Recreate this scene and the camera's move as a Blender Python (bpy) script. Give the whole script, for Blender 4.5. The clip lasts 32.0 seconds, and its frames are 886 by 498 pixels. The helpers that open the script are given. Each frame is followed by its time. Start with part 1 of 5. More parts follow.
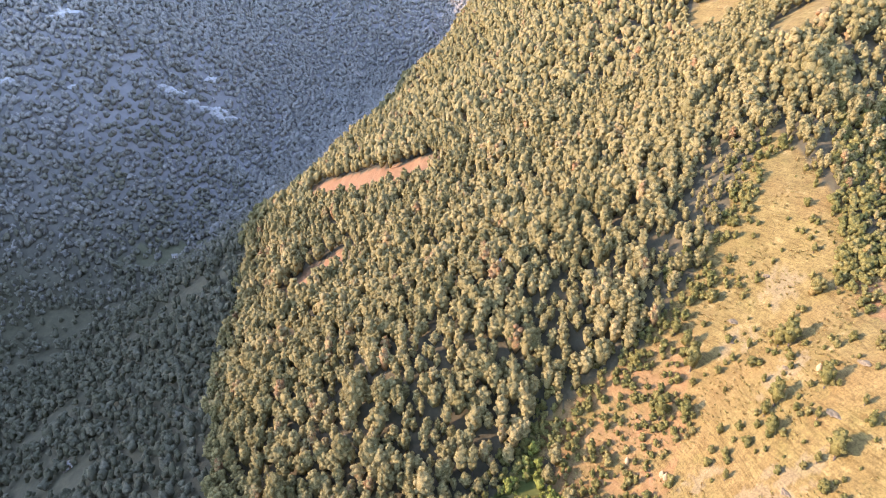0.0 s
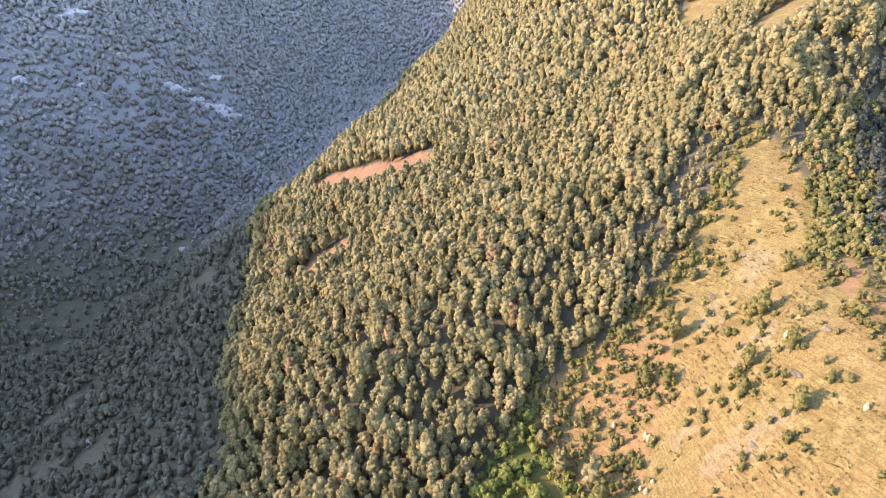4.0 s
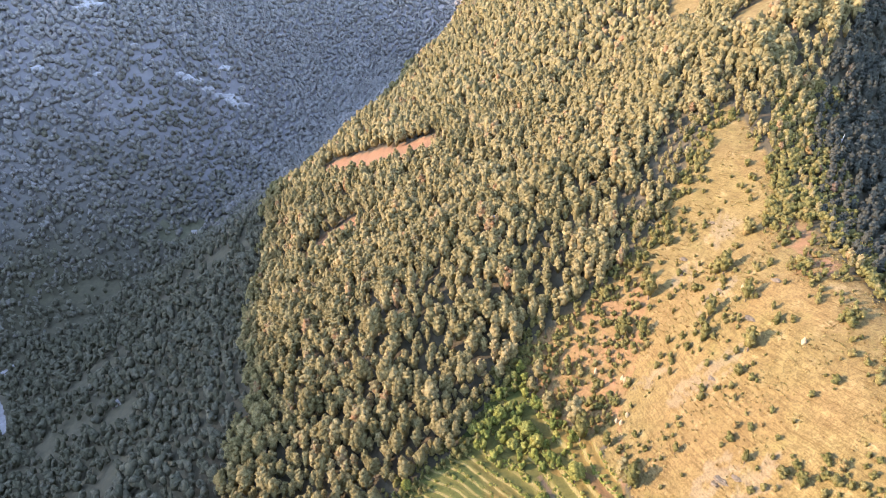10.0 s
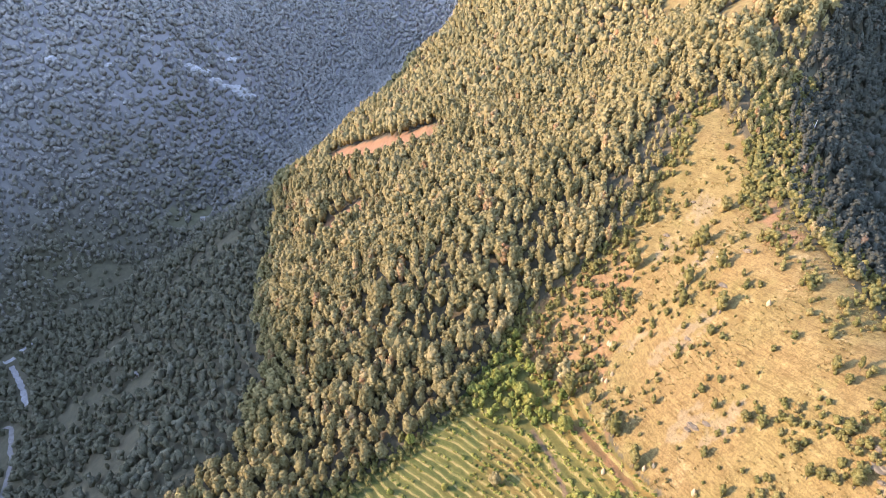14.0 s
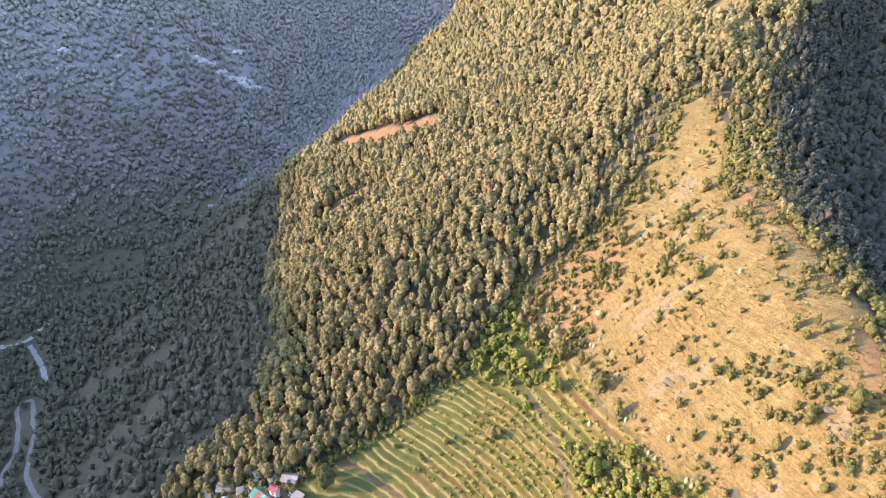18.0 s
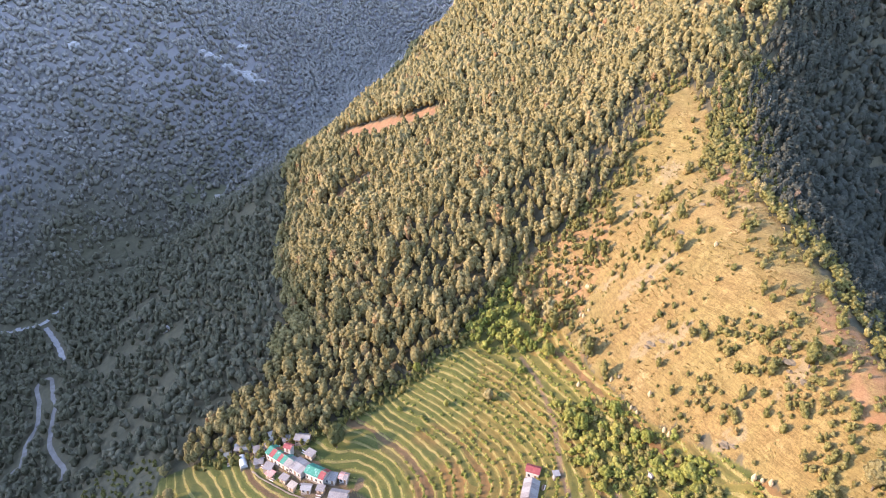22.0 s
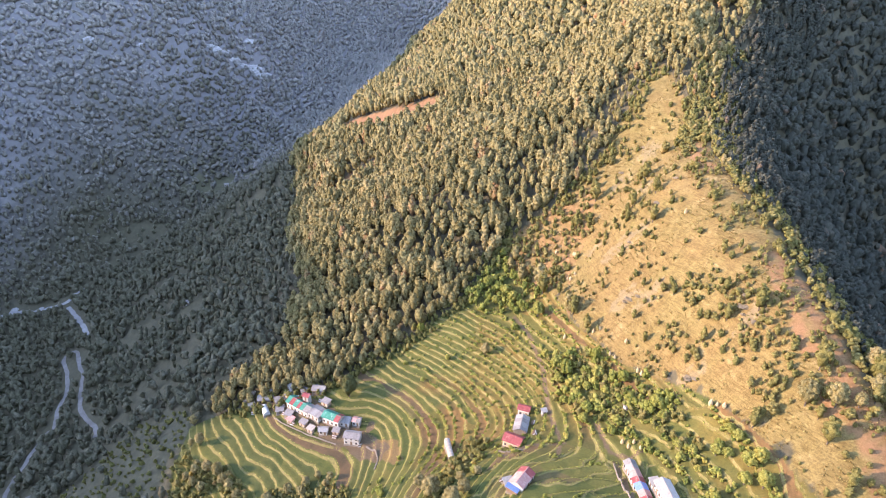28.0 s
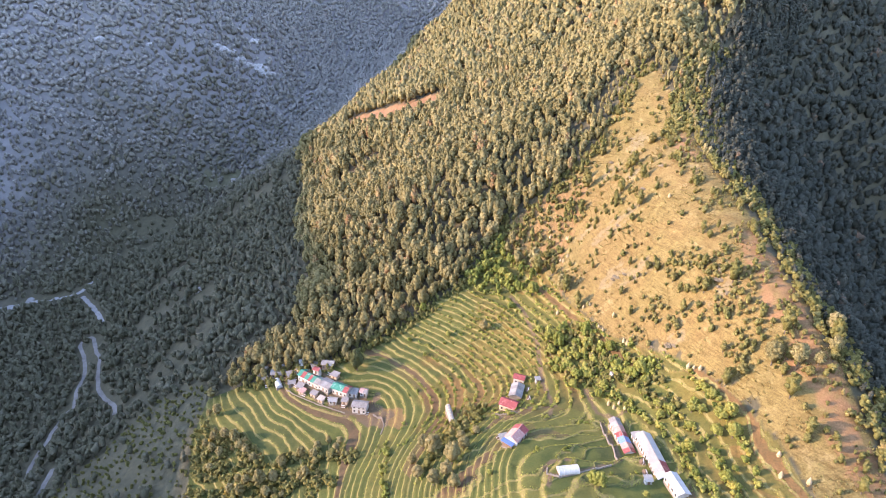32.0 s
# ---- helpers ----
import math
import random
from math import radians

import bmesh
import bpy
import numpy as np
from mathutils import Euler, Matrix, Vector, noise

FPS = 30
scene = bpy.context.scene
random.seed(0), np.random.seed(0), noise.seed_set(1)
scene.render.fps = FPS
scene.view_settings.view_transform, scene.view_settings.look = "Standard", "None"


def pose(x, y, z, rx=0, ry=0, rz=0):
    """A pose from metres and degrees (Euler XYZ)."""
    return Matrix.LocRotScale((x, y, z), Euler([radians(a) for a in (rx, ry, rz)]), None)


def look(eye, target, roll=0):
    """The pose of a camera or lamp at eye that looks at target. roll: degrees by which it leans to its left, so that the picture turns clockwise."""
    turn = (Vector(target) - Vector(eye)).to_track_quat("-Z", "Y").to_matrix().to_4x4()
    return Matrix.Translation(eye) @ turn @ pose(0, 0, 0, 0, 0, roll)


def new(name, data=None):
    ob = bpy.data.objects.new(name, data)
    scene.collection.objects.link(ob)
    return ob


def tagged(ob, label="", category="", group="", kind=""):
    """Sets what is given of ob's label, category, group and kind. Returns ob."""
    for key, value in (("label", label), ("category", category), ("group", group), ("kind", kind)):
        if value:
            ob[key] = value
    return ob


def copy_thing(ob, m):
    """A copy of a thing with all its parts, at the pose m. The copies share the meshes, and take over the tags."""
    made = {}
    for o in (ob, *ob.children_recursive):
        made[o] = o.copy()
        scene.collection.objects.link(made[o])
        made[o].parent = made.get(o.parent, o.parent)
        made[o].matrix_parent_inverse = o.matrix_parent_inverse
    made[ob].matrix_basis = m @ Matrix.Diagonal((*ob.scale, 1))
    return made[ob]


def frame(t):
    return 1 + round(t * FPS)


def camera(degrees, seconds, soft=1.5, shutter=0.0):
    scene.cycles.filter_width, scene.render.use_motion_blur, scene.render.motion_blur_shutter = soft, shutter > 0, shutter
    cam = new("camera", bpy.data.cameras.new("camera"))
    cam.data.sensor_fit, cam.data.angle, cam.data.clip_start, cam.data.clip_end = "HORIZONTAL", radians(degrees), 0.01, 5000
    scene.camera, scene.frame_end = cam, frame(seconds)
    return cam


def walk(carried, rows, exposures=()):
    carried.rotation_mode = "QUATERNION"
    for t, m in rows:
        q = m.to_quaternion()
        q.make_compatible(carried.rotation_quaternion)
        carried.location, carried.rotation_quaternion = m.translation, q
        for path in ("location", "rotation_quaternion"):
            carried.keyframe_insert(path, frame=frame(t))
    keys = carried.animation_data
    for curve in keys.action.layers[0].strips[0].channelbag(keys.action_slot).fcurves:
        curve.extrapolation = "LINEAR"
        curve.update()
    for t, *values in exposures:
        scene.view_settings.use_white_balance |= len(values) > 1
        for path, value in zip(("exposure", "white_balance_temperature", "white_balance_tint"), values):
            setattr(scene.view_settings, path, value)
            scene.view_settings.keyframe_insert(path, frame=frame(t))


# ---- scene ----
cam = camera(73.25, 32.0, soft=0.6)
# seconds, east, north, height, pitch, heading and lean in degrees
FLIGHT = (
    (0, -0.19, 175.99, 300.14, -21.519, -1.958, 0.041),
    (1.5, -0.08, 169.39, 300.21, -21.527, -1.943, -0.029),
    (3, 0.01, 162.78, 300.26, -21.573, -1.937, -0.080),
    (4.5, 0.07, 155.93, 300.29, -21.657, -1.937, -0.101),
    (6, 0.12, 148.75, 300.31, -21.776, -1.941, -0.090),
    (7.5, 0.14, 141.21, 300.33, -21.923, -1.947, -0.046),
    (9, 0.15, 133.32, 300.33, -22.092, -1.951, 0.023),
    (10.5, 0.15, 125.14, 300.32, -22.274, -1.953, 0.113),
    (12, 0.13, 116.73, 300.30, -22.460, -1.950, 0.214),
    (13.5, 0.11, 108.17, 300.29, -22.645, -1.943, 0.318),
    (15.5, 0.07, 96.63, 300.25, -22.879, -1.925, 0.448),
    (17, 0.04, 87.96, 300.23, -23.040, -1.905, 0.530),
    (18.5, 0.00, 79.29, 300.20, -23.187, -1.880, 0.593),
    (20, -0.03, 70.65, 300.18, -23.317, -1.851, 0.635),
    (21.5, -0.05, 62.02, 300.15, -23.433, -1.818, 0.656),
    (23, -0.07, 53.37, 300.14, -23.533, -1.784, 0.657),
    (24.5, -0.08, 44.67, 300.13, -23.620, -1.749, 0.641),
    (26.5, -0.07, 32.94, 300.12, -23.711, -1.708, 0.604),
    (28, -0.05, 24.02, 300.13, -23.756, -1.684, 0.574),
    (29.5, -0.01, 15.04, 300.15, -23.771, -1.670, 0.549),
    (31, 0.06, 6.07, 300.19, -23.741, -1.669, 0.536),
    (32, 0.11, 0.17, 300.22, -23.685, -1.677, 0.537),
)


def sight(x, y, z, pitch, heading, lean):
    p, h = radians(pitch), radians(heading)
    way = Vector((math.sin(h) * math.cos(p), math.cos(h) * math.cos(p), math.sin(p)))
    eye = Vector((x, y, z))
    return look(eye, eye + way, lean)


walk(cam, [(row[0], sight(*row[1:])) for row in FLIGHT], [(0, 2.45, 6590, 26), (32, 2.45, 6590, 26)])

# ---- sky and sun ----
SUN_FROM = Vector((-0.98, -0.14, 0.0)).normalized()
SUN_ELEVATION = radians(16)
to_sun = (SUN_FROM * math.cos(SUN_ELEVATION) + Vector((0, 0, math.sin(SUN_ELEVATION)))).normalized()
world = bpy.data.worlds.new("sky")
scene.world = world
world.use_nodes = True
sky = world.node_tree.nodes.new("ShaderNodeTexSky")
sky.sky_type = "NISHITA"
sky.sun_disc = False
sky.sun_elevation = SUN_ELEVATION
sky.sun_rotation = math.atan2(to_sun.x, to_sun.y)
sky.altitude = 1800
sky.dust_density = 1.5
sky.ozone_density = 0.8
world.node_tree.nodes["Background"].inputs["Strength"].default_value = 0.26
world.node_tree.links.new(sky.outputs["Color"], world.node_tree.nodes["Background"].inputs["Color"])
sun = new("sun", bpy.data.lights.new("sun", "SUN"))
sun.data.energy = 2.2
sun.data.angle = radians(0.6)
sun.data.color = (1.0, 0.78, 0.58)
sun.matrix_world = look((0, 0, 900), Vector((0, 0, 900)) - to_sun)


# ---- materials ----
def material(name, rough=0.85, metal=0.0):
    m = bpy.data.materials.new(name)
    m.use_nodes = True
    b = m.node_tree.nodes["Principled BSDF"]
    b.inputs["Roughness"].default_value = rough
    b.inputs["Metallic"].default_value = metal
    b.inputs["Specular IOR Level"].default_value = 0.25
    return m, m.node_tree.nodes, m.node_tree.links, b


def noise_node(n, l, scale, detail=4.0, rough=0.6):
    t = n.new("ShaderNodeTexNoise")
    t.inputs["Scale"].default_value = scale
    t.inputs["Detail"].default_value = detail
    t.inputs["Roughness"].default_value = rough
    g = n.new("ShaderNodeNewGeometry")
    l.new(g.outputs["Position"], t.inputs["Vector"])
    return t.outputs["Fac"]


def ramp(n, l, fac, stops):
    r = n.new("ShaderNodeValToRGB")
    els = r.color_ramp.elements
    while len(els) < len(stops):
        els.new(0.5)
    for e, (p, c) in zip(els, stops):
        e.position, e.color = p, (*c, 1)
    l.new(fac, r.inputs["Fac"])
    return r.outputs["Color"]


def mix(n, l, fac, a, b, mode="MIX"):
    x = n.new("ShaderNodeMix")
    x.data_type, x.blend_type = "RGBA", mode
    for sock, val in ((x.inputs[0], fac), (x.inputs[6], a), (x.inputs[7], b)):
        if isinstance(val, (int, float)):
            sock.default_value = val
        elif isinstance(val, tuple):
            sock.default_value = (*val, 1)
        else:
            l.new(val, sock)
    return x.outputs[2]


def attr(n, name):
    a = n.new("ShaderNodeAttribute")
    a.attribute_name = name
    return a.outputs["Fac"]


def bump(n, l, b, height, strength, distance=0.3):
    k = n.new("ShaderNodeBump")
    k.inputs["Strength"].default_value = strength
    k.inputs["Distance"].default_value = distance
    l.new(height, k.inputs["Height"])
    l.new(k.outputs["Normal"], b.inputs["Normal"])


def math_node(n, l, op, a, b):
    k = n.new("ShaderNodeMath")
    k.operation = op
    k.use_clamp = True
    for sock, val in zip(k.inputs, (a, b)):
        if isinstance(val, (int, float)):
            sock.default_value = val
        else:
            l.new(val, sock)
    return k.outputs[0]


def free_math(n, l, op, a, b):
    """A sum that may leave the range of 0 to 1."""
    k = n.new("ShaderNodeMath")
    k.operation = op
    for sock, val in zip(k.inputs, (a, b)):
        if isinstance(val, (int, float)):
            sock.default_value = val
        else:
            l.new(val, sock)
    return k.outputs[0]


def ground_material():
    m, n, l, b = material("ground_cover", 0.95)
    big, mid, fine = noise_node(n, l, 0.03, 3), noise_node(n, l, 0.22, 5, 0.7), noise_node(n, l, 1.6, 5, 0.75)
    floor = ramp(n, l, mid, [(0.3, (0.05, 0.046, 0.026)), (0.55, (0.085, 0.072, 0.04)), (0.75, (0.14, 0.105, 0.06))])
    straw = ramp(n, l, mid, [(0.28, (0.138, 0.102, 0.033)), (0.5, (0.19, 0.145, 0.052)), (0.72, (0.24, 0.187, 0.073))])
    straw = mix(n, l, math_node(n, l, "MULTIPLY", ramp(n, l, big, [(0.45, (0, 0, 0)), (0.62, (1, 1, 1))]), 0.3), straw, (0.21, 0.125, 0.05))
    straw = mix(n, l, math_node(n, l, "MULTIPLY", ramp(n, l, noise_node(n, l, 0.11, 6, 0.75), [(0.57, (0, 0, 0)), (0.68, (1, 1, 1))]), 0.5), straw, (0.34, 0.265, 0.13))
    straw = mix(n, l, math_node(n, l, "MULTIPLY", ramp(n, l, noise_node(n, l, 0.07, 6, 0.7), [(0.56, (0, 0, 0)), (0.66, (1, 1, 1))]), 0.55), straw, (0.17, 0.145, 0.045))
    straw = mix(n, l, 0.75, straw, ramp(n, l, fine, [(0.3, (0.40, 0.36, 0.28)), (0.58, (1.08, 1.06, 1.03))]), "MULTIPLY")
    straw = mix(n, l, 0.5, straw, ramp(n, l, noise_node(n, l, 0.6, 6, 0.8), [(0.36, (0.5, 0.46, 0.36)), (0.55, (1.05, 1.04, 1.02))]), "MULTIPLY")
    flat, place = n.new("ShaderNodeMapping"), n.new("ShaderNodeNewGeometry")
    flat.inputs["Scale"].default_value = (0.16, 0.16, 1.9)
    l.new(place.outputs["Position"], flat.inputs["Vector"])
    treads = n.new("ShaderNodeTexNoise")
    treads.inputs["Scale"].default_value, treads.inputs["Detail"].default_value, treads.inputs["Roughness"].default_value = 1.0, 5.0, 0.7
    l.new(flat.outputs["Vector"], treads.inputs["Vector"])
    straw = mix(n, l, 0.8, straw, ramp(n, l, treads.outputs["Fac"], [(0.36, (0.62, 0.55, 0.42)), (0.5, (1.0, 0.99, 0.97)), (0.66, (1.1, 1.08, 1.04))]), "MULTIPLY")
    step = attr(n, "terrace")
    tread = free_math(n, l, "FRACT", free_math(n, l, "ADD", step, free_math(n, l, "MULTIPLY", noise_node(n, l, 0.4, 4, 0.75), 0.07)), 0.0)
    plot = free_math(n, l, "FLOOR", attr(n, "plot"), 0.0)
    chance = n.new("ShaderNodeTexWhiteNoise")
    chance.noise_dimensions = "1D"
    l.new(free_math(n, l, "ADD", free_math(n, l, "MULTIPLY", free_math(n, l, "FLOOR", step, 0.0), 1.37), free_math(n, l, "MULTIPLY", plot, 17.9)), chance.inputs["W"])
    level = chance.outputs["Value"]
    row = free_math(n, l, "ADD", attr(n, "bund"), free_math(n, l, "MULTIPLY", noise_node(n, l, 0.4, 4, 0.75), 0.08))
    ridge = ramp(n, l, free_math(n, l, "FRACT", free_math(n, l, "ADD", row, 0.5), 0.0), [(0.42, (0, 0, 0)), (0.46, (1, 1, 1)), (0.54, (1, 1, 1)), (0.58, (0, 0, 0))])
    bed = n.new("ShaderNodeTexWhiteNoise")
    bed.noise_dimensions = "1D"
    l.new(free_math(n, l, "ADD", free_math(n, l, "FLOOR", row, 0.0), free_math(n, l, "MULTIPLY", plot, 7.3)), bed.inputs["W"])
    level = mix(n, l, attr(n, "flat"), level, bed.outputs["Value"])
    crop = ramp(n, l, level, [(0.0, (0.066, 0.078, 0.02)), (0.35, (0.088, 0.096, 0.024)), (0.6, (0.118, 0.112, 0.03)), (0.8, (0.07, 0.078, 0.022)),
                                         (0.93, (0.09, 0.09, 0.026)), (0.96, (0.14, 0.098, 0.045)), (1.0, (0.11, 0.07, 0.038))])
    stubble = ramp(n, l, level, [(0.0, (0.105, 0.098, 0.026)), (0.3, (0.19, 0.125, 0.036)), (0.55, (0.105, 0.10, 0.025)), (0.8, (0.20, 0.115, 0.04)), (1.0, (0.13, 0.075, 0.035))])
    crop = mix(n, l, attr(n, "ripe"), crop, stubble)
    crop = mix(n, l, 0.6, crop, ramp(n, l, fine, [(0.3, (0.5, 0.5, 0.45)), (0.65, (1.1, 1.1, 1.0))]), "MULTIPLY")
    crop = mix(n, l, 0.7, crop, ramp(n, l, mid, [(0.35, (0.6, 0.7, 0.6)), (0.65, (1.2, 1.1, 1.0))]), "MULTIPLY")
    bank = ramp(n, l, fine, [(0.3, (0.12, 0.10, 0.035)), (0.5, (0.195, 0.16, 0.055)), (0.7, (0.27, 0.215, 0.085))])
    soil = ramp(n, l, fine, [(0.3, (0.17, 0.085, 0.036)), (0.7, (0.28, 0.155, 0.072))])
    yard = ramp(n, l, fine, [(0.3, (0.075, 0.05, 0.026)), (0.7, (0.17, 0.118, 0.064))])
    meadow = ramp(n, l, mid, [(0.3, (0.095, 0.094, 0.05)), (0.7, (0.15, 0.142, 0.08))])
    # earth colour lowered for the slopes that lie in shade
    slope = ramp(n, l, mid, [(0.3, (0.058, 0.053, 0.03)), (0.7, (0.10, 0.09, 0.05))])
    # pale grey that paints distance haze onto the ground up the valley
    haze_ground = ramp(n, l, mid, [(0.3, (0.185, 0.178, 0.171)), (0.7, (0.225, 0.217, 0.208))])
    c = mix(n, l, attr(n, "haze_ground"), floor, haze_ground)
    c = mix(n, l, attr(n, "meadow"), c, meadow)
    c = mix(n, l, attr(n, "shaded_slope"), c, slope)
    c = mix(n, l, attr(n, "pasture"), c, straw)
    c = mix(n, l, math_node(n, l, "MULTIPLY", attr(n, "bare"), 0.38), c, ramp(n, l, fine, [(0.35, (0.16, 0.128, 0.075)), (0.65, (0.27, 0.222, 0.14))]))
    c = mix(n, l, attr(n, "field"), c, crop)
    lip = math_node(n, l, "MULTIPLY", ramp(n, l, tread, [(0.76, (0, 0, 0)), (0.81, (1, 1, 1)), (0.93, (1, 1, 1)), (0.98, (0.2, 0.2, 0.2))]), ramp(n, l, noise_node(n, l, 0.14, 4, 0.7), [(0.34, (0.25, 0.25, 0.25)), (0.5, (1, 1, 1))]))
    c = mix(n, l, math_node(n, l, "MULTIPLY", attr(n, "field"), math_node(n, l, "MAXIMUM", lip, math_node(n, l, "MULTIPLY", attr(n, "flat"), ridge))), c, bank)
    c = mix(n, l, attr(n, "soil"), c, soil)
    c = mix(n, l, attr(n, "yard"), c, yard)
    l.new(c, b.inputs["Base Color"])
    bump(n, l, b, fine, 0.8, 0.35)
    return m


def leaf_material(name, stops, rough=0.75, single=False):
    m, n, l, b = material(name, rough)
    shade = attr(n, "tint")
    if single:
        info = n.new("ShaderNodeObjectInfo")
        shade = math_node(n, l, "ADD", shade, math_node(n, l, "MULTIPLY", info.outputs["Random"], 0.4))
    c = ramp(n, l, shade, stops)
    fine = noise_node(n, l, 2.1, 4, 0.7)
    c = mix(n, l, 0.9, c, ramp(n, l, fine, [(0.34, (0.5, 0.52, 0.46)), (0.62, (1.2, 1.18, 1.08))]), "MULTIPLY")
    l.new(c, b.inputs["Base Color"])
    b.inputs["Specular IOR Level"].default_value = 0.12
    bump(n, l, b, fine, 0.9, 0.5)
    thin, both = n.new("ShaderNodeBsdfTranslucent"), n.new("ShaderNodeMixShader")
    l.new(c, thin.inputs["Color"])
    both.inputs[0].default_value = 0.3
    l.new(b.outputs[0], both.inputs[1]), l.new(thin.outputs[0], both.inputs[2])
    l.new(both.outputs[0], n["Material Output"].inputs["Surface"])
    return m


def plain(name, a, bcol, scale=3.0, rough=0.8, metal=0.0, streak=None):
    m, n, l, b = material(name, rough, metal)
    f1, f2 = noise_node(n, l, scale, 5, 0.7), noise_node(n, l, scale * 0.13, 3)
    c = ramp(n, l, f1, [(0.3, a), (0.7, bcol)])
    c = mix(n, l, 0.5, c, ramp(n, l, f2, [(0.35, (0.7, 0.68, 0.64)), (0.65, (1.08, 1.06, 1.04))]), "MULTIPLY")
    if streak:
        c = mix(n, l, ramp(n, l, noise_node(n, l, scale * 0.5, 6, 0.8), [(0.55, (0, 0, 0)), (0.68, (1, 1, 1))]), c, streak)
    l.new(c, b.inputs["Base Color"])
    bump(n, l, b, f1, 0.3, 0.05)
    return m


GROUND = ground_material()
OAK = [(0.0, (0.193, 0.167, 0.071)), (0.3, (0.260, 0.219, 0.097)), (0.6, (0.316, 0.264, 0.121)), (0.85, (0.370, 0.302, 0.144)), (0.93, (0.344, 0.240, 0.120)), (1.0, (0.344, 0.194, 0.097))]
SCRUB = [(0.0, (0.156, 0.152, 0.050)), (0.5, (0.230, 0.204, 0.070)), (0.85, (0.296, 0.244, 0.095)), (1.0, (0.326, 0.215, 0.085))]
SPRING = [(0.0, (0.122, 0.151, 0.038)), (0.5, (0.245, 0.257, 0.060)), (0.85, (0.342, 0.325, 0.090)), (1.0, (0.408, 0.340, 0.083))]
LEAF = leaf_material("oak_leaves", OAK)
# low stops darkened for valley shade, high stops greyed for distance haze
SHADE_HAZE_LEAF = leaf_material("shade_haze_leaves", [(0.0, (0.135, 0.128, 0.082)), (0.3, (0.19, 0.178, 0.128)), (0.5, (0.235, 0.222, 0.195)), (0.8, (0.36, 0.346, 0.335)), (1.0, (0.40, 0.36, 0.335))])
GOLD_LEAF = leaf_material("golden_shrub_leaves", [(0.0, (0.187, 0.162, 0.045)), (0.5, (0.323, 0.255, 0.071)), (1.0, (0.442, 0.315, 0.083))])
DEEP_GREEN = leaf_material("deep_green_leaves", [(0.0, (0.08, 0.09, 0.04)), (0.5, (0.13, 0.135, 0.055)), (1.0, (0.20, 0.19, 0.08))])
# darker leaf colours that hold part of the ridge flank's shade
SHADED_FLANK_LEAF = leaf_material("shaded_flank_leaves", [(0.0, (0.061, 0.068, 0.056)), (0.5, (0.082, 0.088, 0.070)), (0.88, (0.112, 0.112, 0.087)), (1.0, (0.213, 0.140, 0.095))])
SHRUB = leaf_material("shrub_leaves", SCRUB)
FRESH = leaf_material("field_tree_leaves", SPRING)
OAK_TREE = leaf_material("oak_tree_leaves", OAK, single=True)
SHRUB_TREE = leaf_material("hill_shrub_leaves", SCRUB, single=True)
FRESH_TREE = leaf_material("field_tree_crown", SPRING, single=True)
BARK = plain("bark", (0.06, 0.045, 0.035), (0.15, 0.12, 0.09), 6.0, 0.9)
PALE_WOOD = plain("bleached_wood", (0.45, 0.42, 0.38), (0.7, 0.67, 0.62), 4.0, 0.85)
STRAW = plain("straw", (0.30, 0.225, 0.115), (0.44, 0.35, 0.20), 5.0, 0.95)
ROCK = plain("pale_rock", (0.129, 0.099, 0.057), (0.224, 0.178, 0.108), 1.2, 0.9, streak=(0.136, 0.112, 0.072))
CLIFF = plain("grey_cliff", (0.28, 0.28, 0.275), (0.54, 0.535, 0.52), 0.25, 0.9, streak=(0.18, 0.18, 0.165))
LIME = plain("whitewashed_plaster", (0.342, 0.320, 0.272), (0.504, 0.481, 0.425), 1.5, 0.9, streak=(0.378, 0.320, 0.238))
MUD = plain("mud_plaster", (0.36, 0.26, 0.17), (0.52, 0.40, 0.28), 2.0, 0.95)
STONE = plain("rubble_stone", (0.13, 0.105, 0.08), (0.27, 0.23, 0.18), 3.0, 0.95)
SLATE = plain("grey_slate", (0.155, 0.14, 0.125), (0.28, 0.255, 0.23), 2.0, 0.85, streak=(0.33, 0.27, 0.20))
ZINC = plain("weathered_zinc_sheet", (0.20, 0.19, 0.172), (0.33, 0.31, 0.275), 1.2, 0.6, 0.1, streak=(0.25, 0.19, 0.13))
SHINY = plain("bright_zinc_sheet", (0.36, 0.34, 0.31), (0.50, 0.48, 0.44), 1.2, 0.5, 0.1, streak=(0.30, 0.26, 0.21))
CEMENT = plain("grey_cement_sheet", (0.22, 0.20, 0.175), (0.32, 0.295, 0.26), 1.4, 0.85, streak=(0.17, 0.15, 0.12))
RED = plain("red_painted_sheet", (0.20, 0.045, 0.042), (0.30, 0.075, 0.065), 1.0, 0.55, streak=(0.42, 0.24, 0.18))
PINK = plain("faded_red_sheet", (0.36, 0.17, 0.13), (0.46, 0.27, 0.22), 1.0, 0.6, streak=(0.62, 0.5, 0.42))
GREEN = plain("green_painted_sheet", (0.025, 0.15, 0.095), (0.05, 0.22, 0.15), 1.0, 0.5, streak=(0.3, 0.42, 0.34))
BLUE = plain("blue_tarpaulin", (0.10, 0.17, 0.38), (0.17, 0.26, 0.47), 1.5, 0.5)
FILM = plain("white_plastic_film", (0.345, 0.352, 0.331), (0.465, 0.473, 0.446), 1.5, 0.4)
TANFILM = plain("dusty_plastic_film", (0.25, 0.21, 0.155), (0.37, 0.32, 0.25), 1.5, 0.55)
DIRT_ROAD = plain("dusty_road", (0.13, 0.12, 0.105), (0.22, 0.205, 0.18), 0.5, 0.95)
SHINGLE = plain("river_shingle", (0.16, 0.155, 0.145), (0.34, 0.33, 0.31), 0.45, 0.95, streak=(0.2, 0.19, 0.17))
